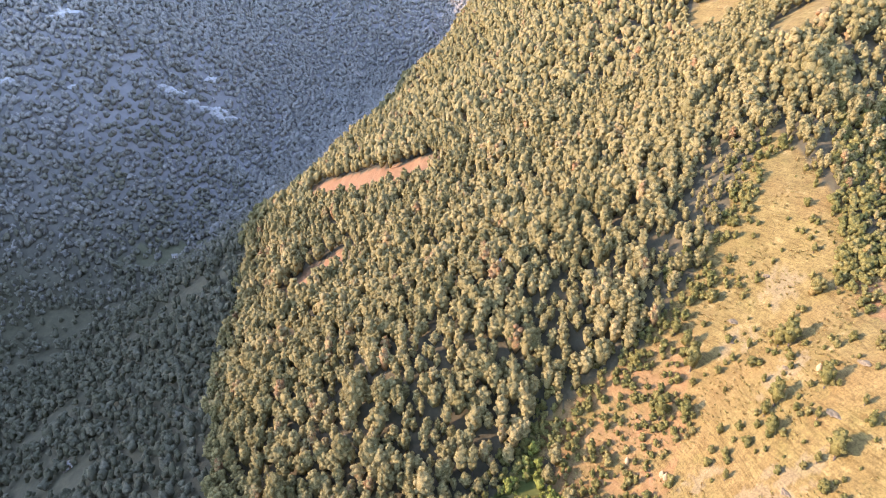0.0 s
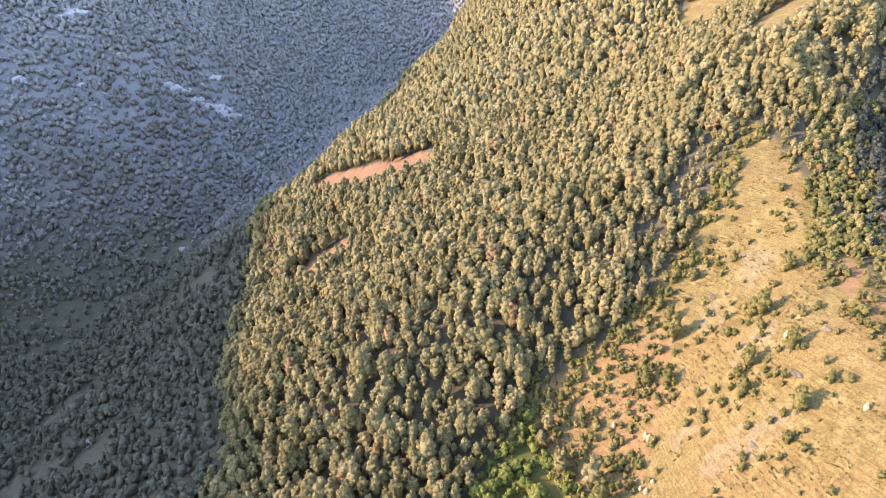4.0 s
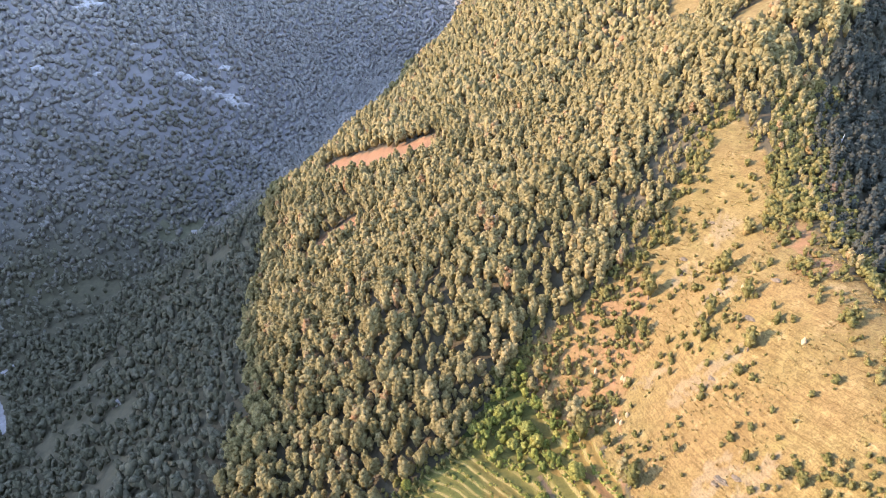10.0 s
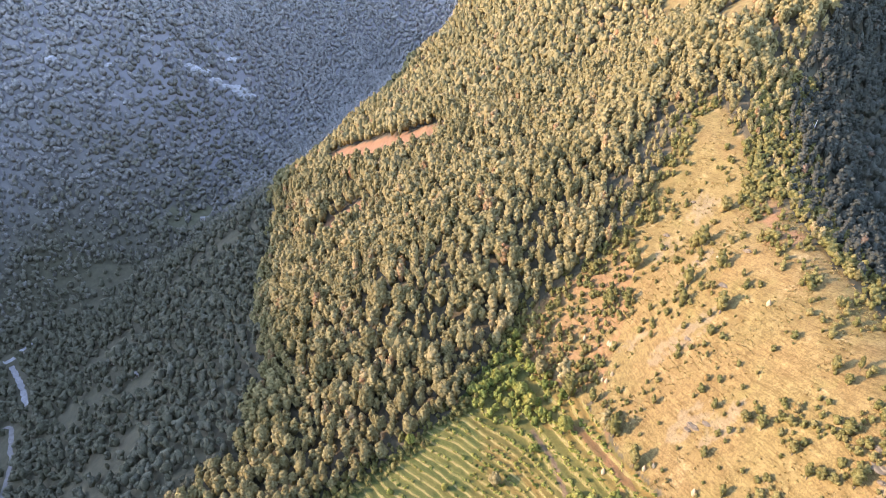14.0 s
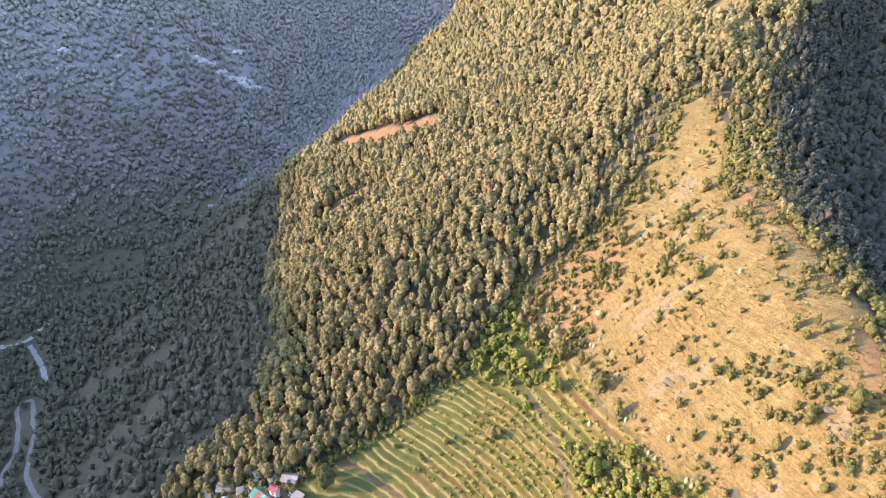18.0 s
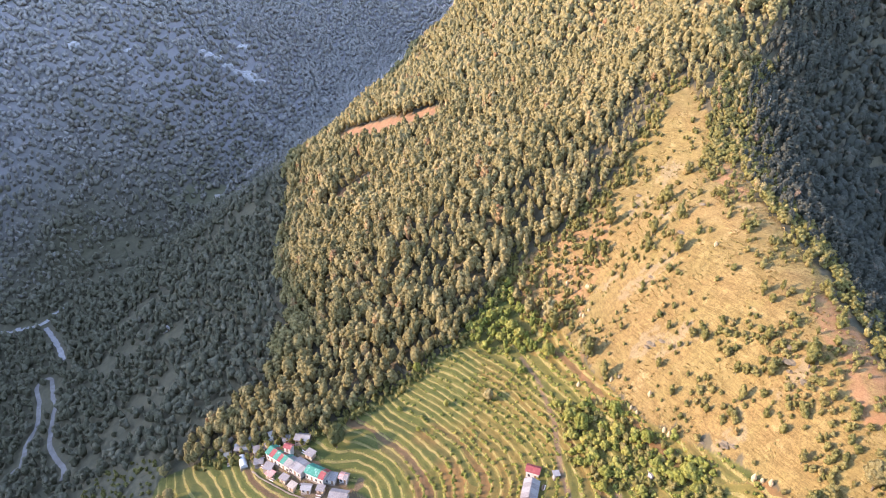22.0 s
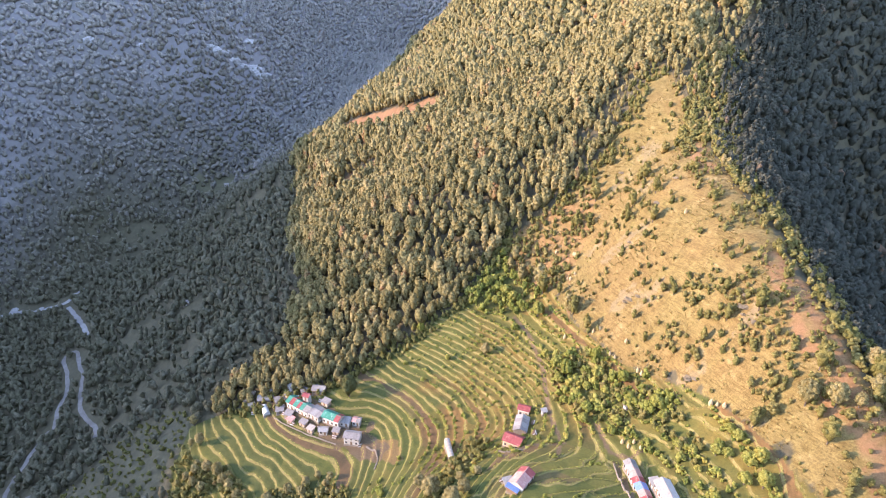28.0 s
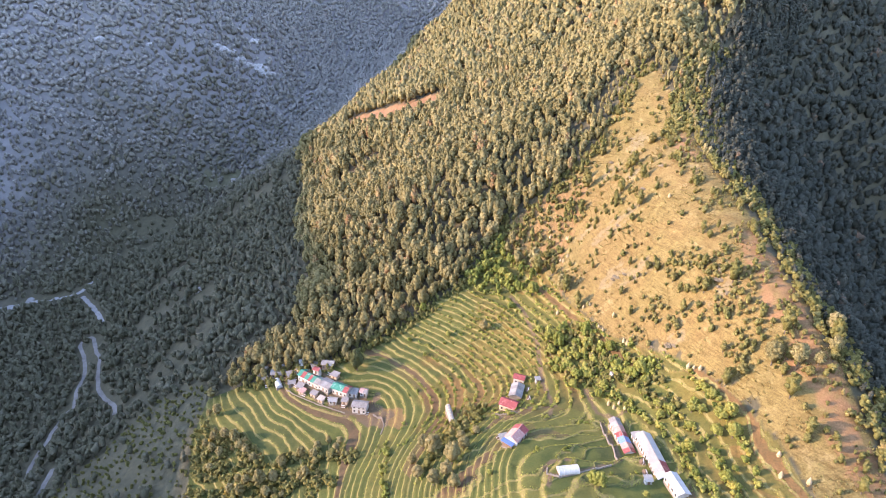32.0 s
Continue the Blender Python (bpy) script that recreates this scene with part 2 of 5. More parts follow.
WOOD = plain("old_timber", (0.11, 0.07, 0.045), (0.24, 0.16, 0.10), 5.0, 0.85)
GLASS = plain("dark_window_glass", (0.03, 0.035, 0.04), (0.06, 0.07, 0.08), 2.0, 0.15)


# ---- landform: ridge, slope and valley lines (east, north, height) ----
CREST = ((140, 120, 150), (136, 177, 174), (131, 196, 184), (130, 213, 192), (134, 267, 206), (125, 300, 217), (127, 335, 223),
         (142, 385, 245), (160, 422, 262), (202, 475, 292), (262, 560, 340), (360, 720, 410), (500, 900, 480))
HILL_FACE = ((112, 166, 156), (97, 205, 159), (111, 226, 186), (105, 289, 202), (101, 320, 207), (100, 378, 214), (112, 396, 238))
HILL_FOOT = ((74, 140, 147), (69, 162, 143), (64, 194, 136), (80, 240, 154), (59, 308, 160), (64, 327, 164), (50, 352, 168), (63, 387, 202))
TERRACE_TOP = ((45, 120, 148), (40, 170, 142), (23, 193, 134), (30, 223, 127), (28, 240, 123), (18, 283, 130))
TERRACE_LOW = ((-20, 150, 112), (-20, 195, 112), (-2, 231, 113), (-28, 238, 104), (-47, 252, 98), (-57, 253, 101), (-55, 269, 106), (-56, 310, 113))
SPUR_EDGE = ((-110, 150, 62), (-118, 200, 73), (-141, 247, 81), (-122, 292, 95), (-111, 283, 95), (-83, 268, 101), (-107, 272, 93.5), (-92, 252, 93.5), (-74, 241, 93.5), (-114, 265, 91.2), (-97, 248, 91.2),
             (-80, 232, 91), (-119, 264, 89), (-103, 246, 89), (-84, 227, 88.8), (-124, 259, 87), (-99, 233, 87), (-110, 225, 82))
FOREST_SLOPE = ((-6, 325, 139), (-46, 341, 128), (-16, 355, 147), (39, 352, 157), (-25, 381, 167), (-47, 416, 163), (-78, 390, 141),
                (1, 407, 189), (13, 404, 195), (29, 481, 203), (58, 468, 217), (-93, 508, 147), (-57, 590, 188))
UPPER_SLOPE = ((56, 683, 250), (116, 603, 257), (169, 628, 286), (240, 640, 335))
FAR_SPUR = ((-172, 642, 138), (-150, 720, 150), (-119, 781, 176), (-112, 838, 181), (-76, 839, 196), (-63, 958, 232), (0, 1100, 300))
SHADE_SLOPE = ((-188, 247, 52), (-237, 324, 27), (-150, 340, 91), (-210, 422, 70), (-269, 528, 60), (-240, 588, 88), (-223, 641, 104))
STREAM = ((-340, 60, -40), (-325, 250, -14), (-318, 352, -3), (-320, 430, 14), (-363, 520, 18), (-335, 650, 46), (-260, 790, 92), (-175, 950, 150), (-70, 1150, 215))
RIVER = ((-363, 520, 18), (-420, 523, 4), (-600, 490, -12))
NORTH_WALL = ((-353, 702, 80), (-296, 890, 193), (-301, 900, 229), (-379, 836, 266), (-470, 690, 130), (-520, 830, 330))
NORTH_CREST = ((-1000, 1000, 490), (-700, 1180, 500), (-300, 1380, 600), (100, 1500, 600), (500, 1400, 620))
WEST_CREST = ((-960, -300, 330), (-960, 0, 307), (-960, 133, 312), (-960, 166, 334), (-960, 186, 350), (-960, 207, 384), (-960, 228, 388), (-960, 270, 382), (-960, 330, 372), (-960, 384, 367), (-960, 465, 371), (-960, 560, 384), (-960, 650, 410), (-960, 715, 424), (-960, 753, 444), (-960, 800, 460))
EAST_FLANK = ((178, 403, 243), (191, 436, 264), (231, 419, 215), (300, 420, 140), (380, 530, 215), (530, 715, 310), (620, 800, 350))
EAST_GULLY = ((200, 100, 60), (230, 220, 70), (300, 330, 78), (480, 440, 130), (800, 600, 260))
OUTER = ((900, 300, 420), (700, 0, 300), (300, -100, 100), (0, 0, 95), (-150, 60, 20), (0, -600, 200), (1500, 1000, 700), (-1600, 300, 250), (0, 2400, 800))
BREAK_LINES = (CREST, HILL_FACE, HILL_FOOT, TERRACE_TOP, TERRACE_LOW, SPUR_EDGE, FOREST_SLOPE, UPPER_SLOPE, FAR_SPUR, SHADE_SLOPE,
               STREAM, RIVER, NORTH_WALL, NORTH_CREST, WEST_CREST, EAST_FLANK, EAST_GULLY, OUTER)


def knots_of_lines():
    """Points along the drawn lines (crest and stream lines are filled in, scattered slopes keep their own)."""
    pts = []
    for line in BREAK_LINES:
        filled = line in (CREST, STREAM, WEST_CREST, RIVER)
        for a, b in zip(line, line[1:] + line[-1:]):
            n = max(1, int(math.dist(a[:2], b[:2]) / 45)) if filled else 1
            for i in range(n):
                pts.append([a[j] + (b[j] - a[j]) * i / n for j in range(3)])
    pts = np.array(pts)
    keep = [i for i in range(len(pts)) if all(np.hypot(*(pts[i, :2] - pts[j, :2])) > 4 for j in range(i))]
    return pts[keep]


KNOTS = knots_of_lines()


def spread(p, q):
    return np.sqrt(((p[:, None, :] - q[None, :, :]) ** 2).sum(-1) + 18.0 ** 2)


def solve_land():
    k, n = KNOTS, len(KNOTS)
    m = np.zeros((n + 3, n + 3))
    m[:n, :n] = spread(k[:, :2], k[:, :2]) - 2.0 * np.eye(n)
    m[:n, n:] = np.c_[np.ones(n), k[:, :2] / 1000]
    m[n:, :n] = m[:n, n:].T
    return np.linalg.solve(m, np.r_[k[:, 2], 0, 0, 0])


WEIGHTS = solve_land()


def land(x, y):
    """Height of the bare landform over arrays of east and north."""
    shape = np.shape(x)
    p = np.c_[np.ravel(x), np.ravel(y)].astype(float)
    out = np.empty(len(p))
    for i in range(0, len(p), 20000):
        q = p[i:i + 20000]
        out[i:i + 20000] = spread(q, KNOTS[:, :2]) @ WEIGHTS[:-3] + np.c_[np.ones(len(q)), q / 1000] @ WEIGHTS[-3:]
    return out.reshape(shape)


# ---- the ground, one sheet ----
rng = np.random.default_rng(7)


def wander(x, y, size, seed):
    """Smooth noise in -1..1 from a few waves, over arrays."""
    r = np.random.default_rng(seed)
    out = np.zeros(np.shape(x))
    for k in range(9):
        a, p = r.uniform(0, 2 * math.pi), r.uniform(0, 2 * math.pi)
        f = 2 * math.pi / size * r.uniform(0.6, 1.9)
        out += np.sin((np.cos(a) * x + np.sin(a) * y) * f + p)
    return out / 4.0


def inside(x, y, outline):
    hit = np.zeros(np.shape(x), bool)
    for (x0, y0), (x1, y1) in zip(outline, outline[1:] + outline[:1]):
        hit ^= ((y0 > y) != (y1 > y)) & (x < (x1 - x0) * (y - y0) / (y1 - y0 + 1e-9) + x0)
    return hit


def near_line(x, y, line):
    best = np.full(np.shape(x), 1e9)
    for (x0, y0), (x1, y1) in zip(line, line[1:]):
        dx, dy = x1 - x0, y1 - y0
        s = np.clip(((x - x0) * dx + (y - y0) * dy) / (dx * dx + dy * dy), 0, 1)
        best = np.minimum(best, np.hypot(x - x0 - s * dx, y - y0 - s * dy))
    return best


PASTURE = [(124, 424), (106, 404), (89, 384), (67, 369), (28, 358), (31, 330), (48, 311), (57, 276), (70, 249), (96, 208), (105, 186), (113, 163), (112, 110), (138, 110),
           (140, 180), (133, 213), (137, 267), (128, 300), (130, 335), (134, 358), (132, 380), (131, 404)]
FIELDS = [(27, 357), (-3, 316), (-23, 306), (-55, 290), (-78, 278), (-118, 277), (-141, 272), (-139, 245), (-130, 215), (-118, 195), (-100, 110), (112, 110), (113, 163),
          (105, 186), (96, 208), (70, 249), (57, 276), (48, 311), (31, 330)]
SOIL_UPPER = [(-131, 637), (-125, 664), (-96, 648), (-55, 614), (-23, 603), (-13, 586), (-31, 578), (-56, 585), (-92, 599)]
SOIL_LOWER = [(-111, 510), (-99, 522), (-76, 526), (-72, 512), (-87, 497), (-103, 495)]
BALD_UPPER = [(153, 596), (166, 668), (182, 680), (201, 652), (176, 604)]
BALD_LOWER = [(146, 494), (162, 526), (186, 530), (198, 518), (174, 487)]
RED_PLOT = [(-43, 250), (-27, 244), (-23, 230), (-28, 228), (-36, 238)]
EAST_STRIPS = [(62, 224), (78, 216), (98, 205), (106, 186), (113, 165), (113, 128), (80, 128), (81, 165), (72, 204)]
HEDGE_ROWS = [[(63, 218), (72, 205), (79, 191), (83, 176), (82, 164), (85, 149), (86, 138)], [(77, 210), (84, 195), (90, 179), (93, 167), (92, 154), (93, 140)],
              [(94, 204), (98, 192), (101, 180), (102, 165), (100, 150)], [(-31, 214), (-31, 200), (-29, 186), (-28, 178)]]
ROAD = [(-277.0, 284.8), (-286.0, 302.8), (-287.6, 325.6), (-291.4, 349.0), (-287.4, 353.9), (-295.5, 373.1), (-300.3, 391.6), (-311.8, 411.0), (-327.0, 429.8), (-328.0, 438.5), (-318.3, 436.0), (-301.6, 412.8), (-292.4, 402.7), (-287.5, 391.8), (-270.7, 362.5), (-253.1, 344.4), (-241.3, 333.8), (-234.0, 322.3)]
LOWER_ROAD = [(-261.1, 289.0), (-255.5, 275.5), (-252.4, 263.0)]
RIVERBED = [(-560, 490), (-462.0, 512.1), (-442.0, 517.8), (-437.5, 525.1), (-419.9, 520.6), (-409.0, 522.8), (-389.4, 523.8), (-384.3, 528.5), (-375.5, 543.6)]
SLIDE = [(-378.0, 517.7), (-356.5, 496.7), (-337.3, 476.5), (-321.6, 457.5)]
YARDS = [(-96, 280), (-84, 272), (-58, 254), (-46, 250), (-38, 240)]
LOW_SLOPE = [(-145, 285), (-190, 300), (-235, 262), (-225, 180), (-120, 180), (-128, 220)]
LANES = [[(33, 158), (34, 163), (37, 162.5), (49, 166), (57, 169), (61, 172), (62, 180), (61, 200)], [(34, 163), (33, 168), (36, 172), (42, 171)],
         [(40, 205), (43, 216), (41, 236), (41, 262), (36, 285), (30, 300)], [(72, 203), (66, 201), (60, 206), (58, 222)], [(44, 214), (30, 216), (20, 212)]]
STEP = 1.5


def field_steps(x, y, z):
    """Terraced height, the share of bank and the height counted in terraces."""
    tall = np.minimum(z, 137) + np.maximum(z - 137, 0) * 0.55
    w = (tall + 0.36 * wander(x, y, 34, 3) + 0.1 * wander(x, y, 12, 4)) / STEP
    k = np.floor(w)
    f = w - k
    rise = np.clip((f - 0.74) / 0.26, 0, 1)
    return z + (k + rise - w + 0.35) * STEP * 0.85 * np.where(z > 137, 1.5, 1.0), np.clip(rise * 6, 0, 1) * np.clip((1.02 - rise) * 8, 0, 1), w



FLATS = [(18, 214), (40, 216), (60, 205), (88, 208), (97, 180), (99, 130), (-30, 130), (-20, 165), (8, 196)]


def bund_count(x, y):
    return (y * 0.62 - x * 0.32 + 5 * wander(x, y, 42, 63) + 1.5 * wander(x, y, 14, 64)) / 6.5


def bunds(x, y):
    """Low grassed ridges between the wide level plots."""
    w = bund_count(x, y)
    f = np.abs(w - np.round(w)) * 6.5
    return inside(x, y, FLATS) * ~inside(x, y, EAST_STRIPS) * np.clip(1.7 - 2.0 * f, 0, 1)


def strips(x, y):
    """Narrow stepped plots that climb eastward beside the long buildings: lift and share of bank."""
    line = HEDGE_ROWS[0]
    d = x - np.interp(-y, [-p[1] for p in line], [p[0] for p in line]) + 1.2 * wander(x, y, 25, 75) + 0.5 * wander(x, y, 8, 76)
    w = d / 4.4
    f = w - np.floor(w)
    here = inside(x, y, EAST_STRIPS)
    return here * (np.clip(f * 4.4 / 1.1, 0, 1) - f) * 1.0, here * (f < 0.25), w


def ground_height(x, y):
    x, y = np.asarray(x, float), np.asarray(y, float)
    z = land(x, y)
    far = np.clip((np.hypot(x, y - 400) - 1300) / 900, 0, 1)
    z = z * (1 - far) + far * (520 + 90 * wander(x, y, 900, 11))
    rough = np.clip((np.hypot((x + 20) * 0.8, y - 250) - 90) / 150, 0.06, 1)
    z = z + rough * (1.2 * wander(x, y, 45, 5) + 0.5 * wander(x, y, 17, 6) + 0.16 * wander(x, y, 5.5, 18))
    z = z + np.where(inside(x, y, PASTURE), 0.13 * wander(x, y, 2.7, 51) + 0.1 * wander(x, y, 4.2, 52), 0)
    low = inside(x, y, LOW_SLOPE)
    z = z + np.where(low, 0.9 * np.abs(wander(x + y * 0.2, y * 0.15, 14, 54)) + 0.5 * wander(x, y, 7, 55), 0)
    field = inside(x, y, FIELDS)
    zt, bank, k = field_steps(x, y, z)
    east = inside(x, y, EAST_STRIPS)
    return np.where(field, np.where(east, z + strips(x, y)[0], zt + 0.4 * bunds(x, y)), z)


def crest_line(y):
    return np.interp(y, [c[1] for c in CREST], [c[0] for c in CREST])


# old hill pastures on the shaded valley side: centre east and north, half length, half width, turn in degrees
CLEARINGS = ((-292, 726, 34, 12, 25), (-212, 565, 40, 15, 22), (-350, 625, 30, 15, 10), (-330, 590, 34, 10, 18), (-250, 425, 26, 13, 30), (-200, 335, 34, 15, 40), (-258, 480, 22, 9, 25),
             (-205, 412, 12, 9, 0), (-300, 655, 30, 8, 20), (-235, 615, 26, 7, 24))


def clearing(x, y):
    """Open grassy strips between the trees of the shaded slope."""
    hit = np.zeros(np.shape(x), bool)
    for cx, cy, a, b, turn in CLEARINGS:
        c, sn = math.cos(radians(turn)), math.sin(radians(turn))
        u, v = (x - cx) * c + (y - cy) * sn, (y - cy) * c - (x - cx) * sn
        hit |= (u / (1.2 * a)) ** 2 + (v / (1.35 * b)) ** 2 + 0.5 * wander(x, y, 26, 72) + 0.25 * wander(x, y, 9, 73) < 1
    return hit


def shade_border(x, y):
    # runs along the shadow edge; west of it leaf colours carry shade and haze
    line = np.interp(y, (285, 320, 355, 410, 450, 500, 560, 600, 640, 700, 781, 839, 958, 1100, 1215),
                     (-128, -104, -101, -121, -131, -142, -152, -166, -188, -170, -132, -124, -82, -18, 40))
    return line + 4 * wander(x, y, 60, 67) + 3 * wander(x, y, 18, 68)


def bare_spots(x, y):
    """Pale stony ground on the grazed slope."""
    hit = np.zeros(np.shape(x), bool)
    for cx, cy, a, b in ((82, 302, 10, 5), (78, 272, 7, 4), (87, 265, 6, 4), (96, 330, 7, 4), (71, 318, 5, 3), (112, 226, 6, 4), (90, 352, 5, 4), (107, 362, 6, 8), (92, 221, 6, 3)):
        hit |= ((x - cx) / a) ** 2 + ((y - cy) / b) ** 2 + 0.7 * wander(x, y, 9, 86) + 0.8 * wander(x, y, 3.5, 87) < 0.7
    return hit


PASTURE_FOOT = [(28, 358), (62, 367), (80, 360), (72, 335), (60, 312), (45, 308), (32, 328)]
TRAIL = [(64, 366), (60, 352), (61, 335), (60, 320), (58, 305), (56, 290), (54, 275), (57, 262)]


def build_ground():
    xs = np.r_[-4500, -3600, -2900, -2300, -1800, -1450, np.arange(-1200, -500, 25), np.arange(-500, -340, 5), np.arange(-340, -220, 2.2), np.arange(-220, -160, 5), np.arange(-160, -145, 1.5), np.arange(-145, 106, 0.66), np.arange(106, 150, 1.4), np.arange(150, 330, 4),
               np.arange(330, 700, 20), 760, 880, 1050, 1300, 1700, 2300, 3200, 4500]
    ys = np.r_[-4500, -3400, -2500, -1800, -1300, -900, -600, -400, -250, -150, -80, -20, np.arange(20, 120, 10), np.arange(120, 150, 2.0), np.arange(150, 335, 0.66), np.arange(335, 345, 1.5), np.arange(345, 480, 2.5),
               np.arange(480, 1220, 6), np.arange(1220, 1600, 30), 1700, 1900, 2200, 2600, 3200, 4500]
    gx, gy = np.meshgrid(xs, ys)
    gz = ground_height(gx, gy)
    nx, ny = len(xs), len(ys)
    i = np.arange(nx * ny).reshape(ny, nx)
    quads = np.stack([i[:-1, :-1], i[:-1, 1:], i[1:, 1:], i[1:, :-1]], -1).reshape(-1, 4)
    me = bpy.data.meshes.new("ground")
    verts = np.stack([gx, gy, gz], -1).reshape(-1, 3)
    fill_mesh(me, verts, quads)
    base = land(gx, gy)
    field = inside(gx, gy, FIELDS)
    rough = np.clip((np.hypot((gx + 20) * 0.8, gy - 250) - 90) / 150, 0.06, 1)
    _, _, tier = field_steps(gx, gy, base + rough * (1.2 * wander(gx, gy, 45, 5) + 0.5 * wander(gx, gy, 17, 6) + 0.16 * wander(gx, gy, 5.5, 18)))
    tier = np.where(inside(gx, gy, EAST_STRIPS), 300 - strips(gx, gy)[2], tier)
    plot = (gx * 0.8 + gy * 0.5 + 6 * wander(gx, gy, 30, 8)) / 26
    edge = 5 * wander(gx, gy, 22, 9) + 3 * wander(gx, gy, 8, 10)
    past = inside(gx + edge * 0.5, gy + edge * 0.6, PASTURE) & ~field
    jag = 2.5 * wander(gx, gy, 13, 21)
    soil = inside(gx + jag, gy - jag, SOIL_UPPER) | inside(gx + jag, gy - jag, SOIL_LOWER)
    bald = inside(gx + jag, gy + jag, BALD_UPPER) | inside(gx - jag, gy + jag, BALD_LOWER)
    red = (near_line(gx, gy, [(133, 135), (132, 175), (128, 213), (131, 245)]) < 7 + 3 * wander(gx, gy, 20, 14)) | (near_line(gx, gy, [(121, 316), (125, 345)]) < 5 + jag)
    yard = (near_line(gx, gy, YARDS) < 6.5 + jag) | np.any([near_line(gx, gy, lane_line) < 0.8 for lane_line in LANES], axis=0)
    open_slope = (gx < -118) & clearing(gx, gy)
    low_slope = inside(gx, gy, LOW_SLOPE)
    for name, mask in (("pasture", past | bald), ("field", field), ("bund", bund_count(gx, gy) + 200), ("flat", inside(gx, gy, FLATS) & ~inside(gx, gy, EAST_STRIPS)), ("soil", np.where(soil, 1.0, 0.45 * (near_line(gx, gy, TRAIL) < 0.5) + past * inside(gx, gy, PASTURE_FOOT) * np.clip(0.4 + 0.35 * wander(gx, gy, 12, 88) + 0.25 * wander(gx, gy, 4, 89), 0, 0.55) + 0.55 * inside(gx + jag * 0.4, gy, RED_PLOT) + (red & past) * np.clip(0.72 + 0.5 * wander(gx, gy, 9, 61) + 0.3 * wander(gx, gy, 4, 62), 0, 0.9))), ("yard", yard & field),
                       ("meadow", open_slope & ~low_slope), ("shaded_slope", np.where(low_slope | (gx > crest_line(gy) + 3), 1.0, (gx < -118) * np.clip((gx + 540) / 120, 0, 1) * np.clip((800 - gy) / 160, 0, 1)) * (~field & ~past)), ("terrace", tier), ("plot", plot), ("bare", bare_spots(gx, gy) & past),
                       ("ripe", np.where(inside(gx, gy, EAST_STRIPS), np.clip((gx - 84) / 8, 0.25, 1), 0) + np.clip((gx - 0.45 * (gy - 250) + 20 + 14 * wander(gx, gy, 40, 71)) / 14, 0, 1) * np.clip((gy - 205) / 25, 0, 1)), ("haze_ground", ((gx < shade_border(gx, gy) + 4) & ~field) * np.clip((gy - 600) / 220 + np.clip((-330 - gx) / 200, 0, 1), 0, 1))):
        a = me.attributes.new(name, "FLOAT", "POINT")
        a.data.foreach_set("value", np.asarray(mask, float).ravel().astype(np.float32))
    ob = new("ground", me)
    me.materials.append(GROUND)
    tagged(ob, "steep mountain ground with dry grass and terraced fields", "ground", kind="structure")
    return ob


def fill_mesh(me, verts, quads, smooth=True):
    """Fast fill of a mesh with quads or triangles given as arrays."""
    quads = np.asarray(quads)
    n, w = quads.shape
    me.vertices.add(len(verts))
    me.vertices.foreach_set("co", np.asarray(verts, np.float32).ravel())
    me.loops.add(n * w)
    me.loops.foreach_set("vertex_index", quads.ravel().astype(np.int32))
    me.polygons.add(n)
    me.polygons.foreach_set("loop_start", (np.arange(n) * w).astype(np.int32))
    me.polygons.foreach_set("use_smooth", np.full(n, smooth))
    me.update(calc_edges=True)


build_ground()


def ribbon(name, label, category, line, width, wobble, mat, seed, lift=0.35):
    """A smooth strip laid on the ground along a line."""
    p = np.array(line, float)
    q = np.vstack([2 * p[0] - p[1], p, 2 * p[-1] - p[-2]])
    pts = []
    for i in range(1, len(q) - 2):
        n = max(2, int(np.hypot(*(q[i + 1] - q[i])) / 1.5))
        for k in range(n):
            u = k / n
            pts.append(0.5 * (2 * q[i] + (q[i + 1] - q[i - 1]) * u + (2 * q[i - 1] - 5 * q[i] + 4 * q[i + 1] - q[i + 2]) * u ** 2 + (3 * q[i] - q[i - 1] - 3 * q[i + 1] + q[i + 2]) * u ** 3))
    pts = np.array(pts + [q[-2]])
    d = np.gradient(pts, axis=0)
    side = np.c_[-d[:, 1], d[:, 0]] / np.linalg.norm(d, axis=1)[:, None]
    cols = np.linspace(-1, 1, 5)
    half = width / 2 * (1 + wobble * wander(pts[:, 0], pts[:, 1], 14, seed))[:, None] * cols[None]
    half = half + wobble * 0.5 * width * wander(pts[:, 0], pts[:, 1], 9, seed + 1)[:, None]
    xy = pts[:, None, :] + side[:, None, :] * half[:, :, None]
    z = ground_height(xy[..., 0], xy[..., 1])
    z = np.maximum(z, z.mean(1, keepdims=True)) + lift - 0.5 * lift * np.abs(cols)
    n = len(pts)
    i = np.arange(n * 5).reshape(n, 5)
    quads = np.stack([i[:-1, :-1], i[:-1, 1:], i[1:, 1:], i[1:, :-1]], -1).reshape(-1, 4)
    me = bpy.data.meshes.new(name)
    fill_mesh(me, np.concatenate([xy, z[..., None]], -1).reshape(-1, 3), quads)
    me.materials.append(mat)
    return tagged(new(name, me), label, category, kind="structure")


ribbon("road", "narrow pale dirt road winding through the shaded valley", "road", ROAD, 3.0, 0.12, DIRT_ROAD, 81)
ribbon("road", "pale dirt road bend low in the shaded valley", "road", LOWER_ROAD, 3.4, 0.12, DIRT_ROAD, 82)
ribbon("riverbed", "pale stony riverbed in the shaded valley", "riverbed", RIVERBED, 6.0, 0.35, SHINGLE, 83)
ribbon("riverbed", "pale gravel slide beside the river", "riverbed", SLIDE, 4.0, 0.2, SHINGLE, 85)


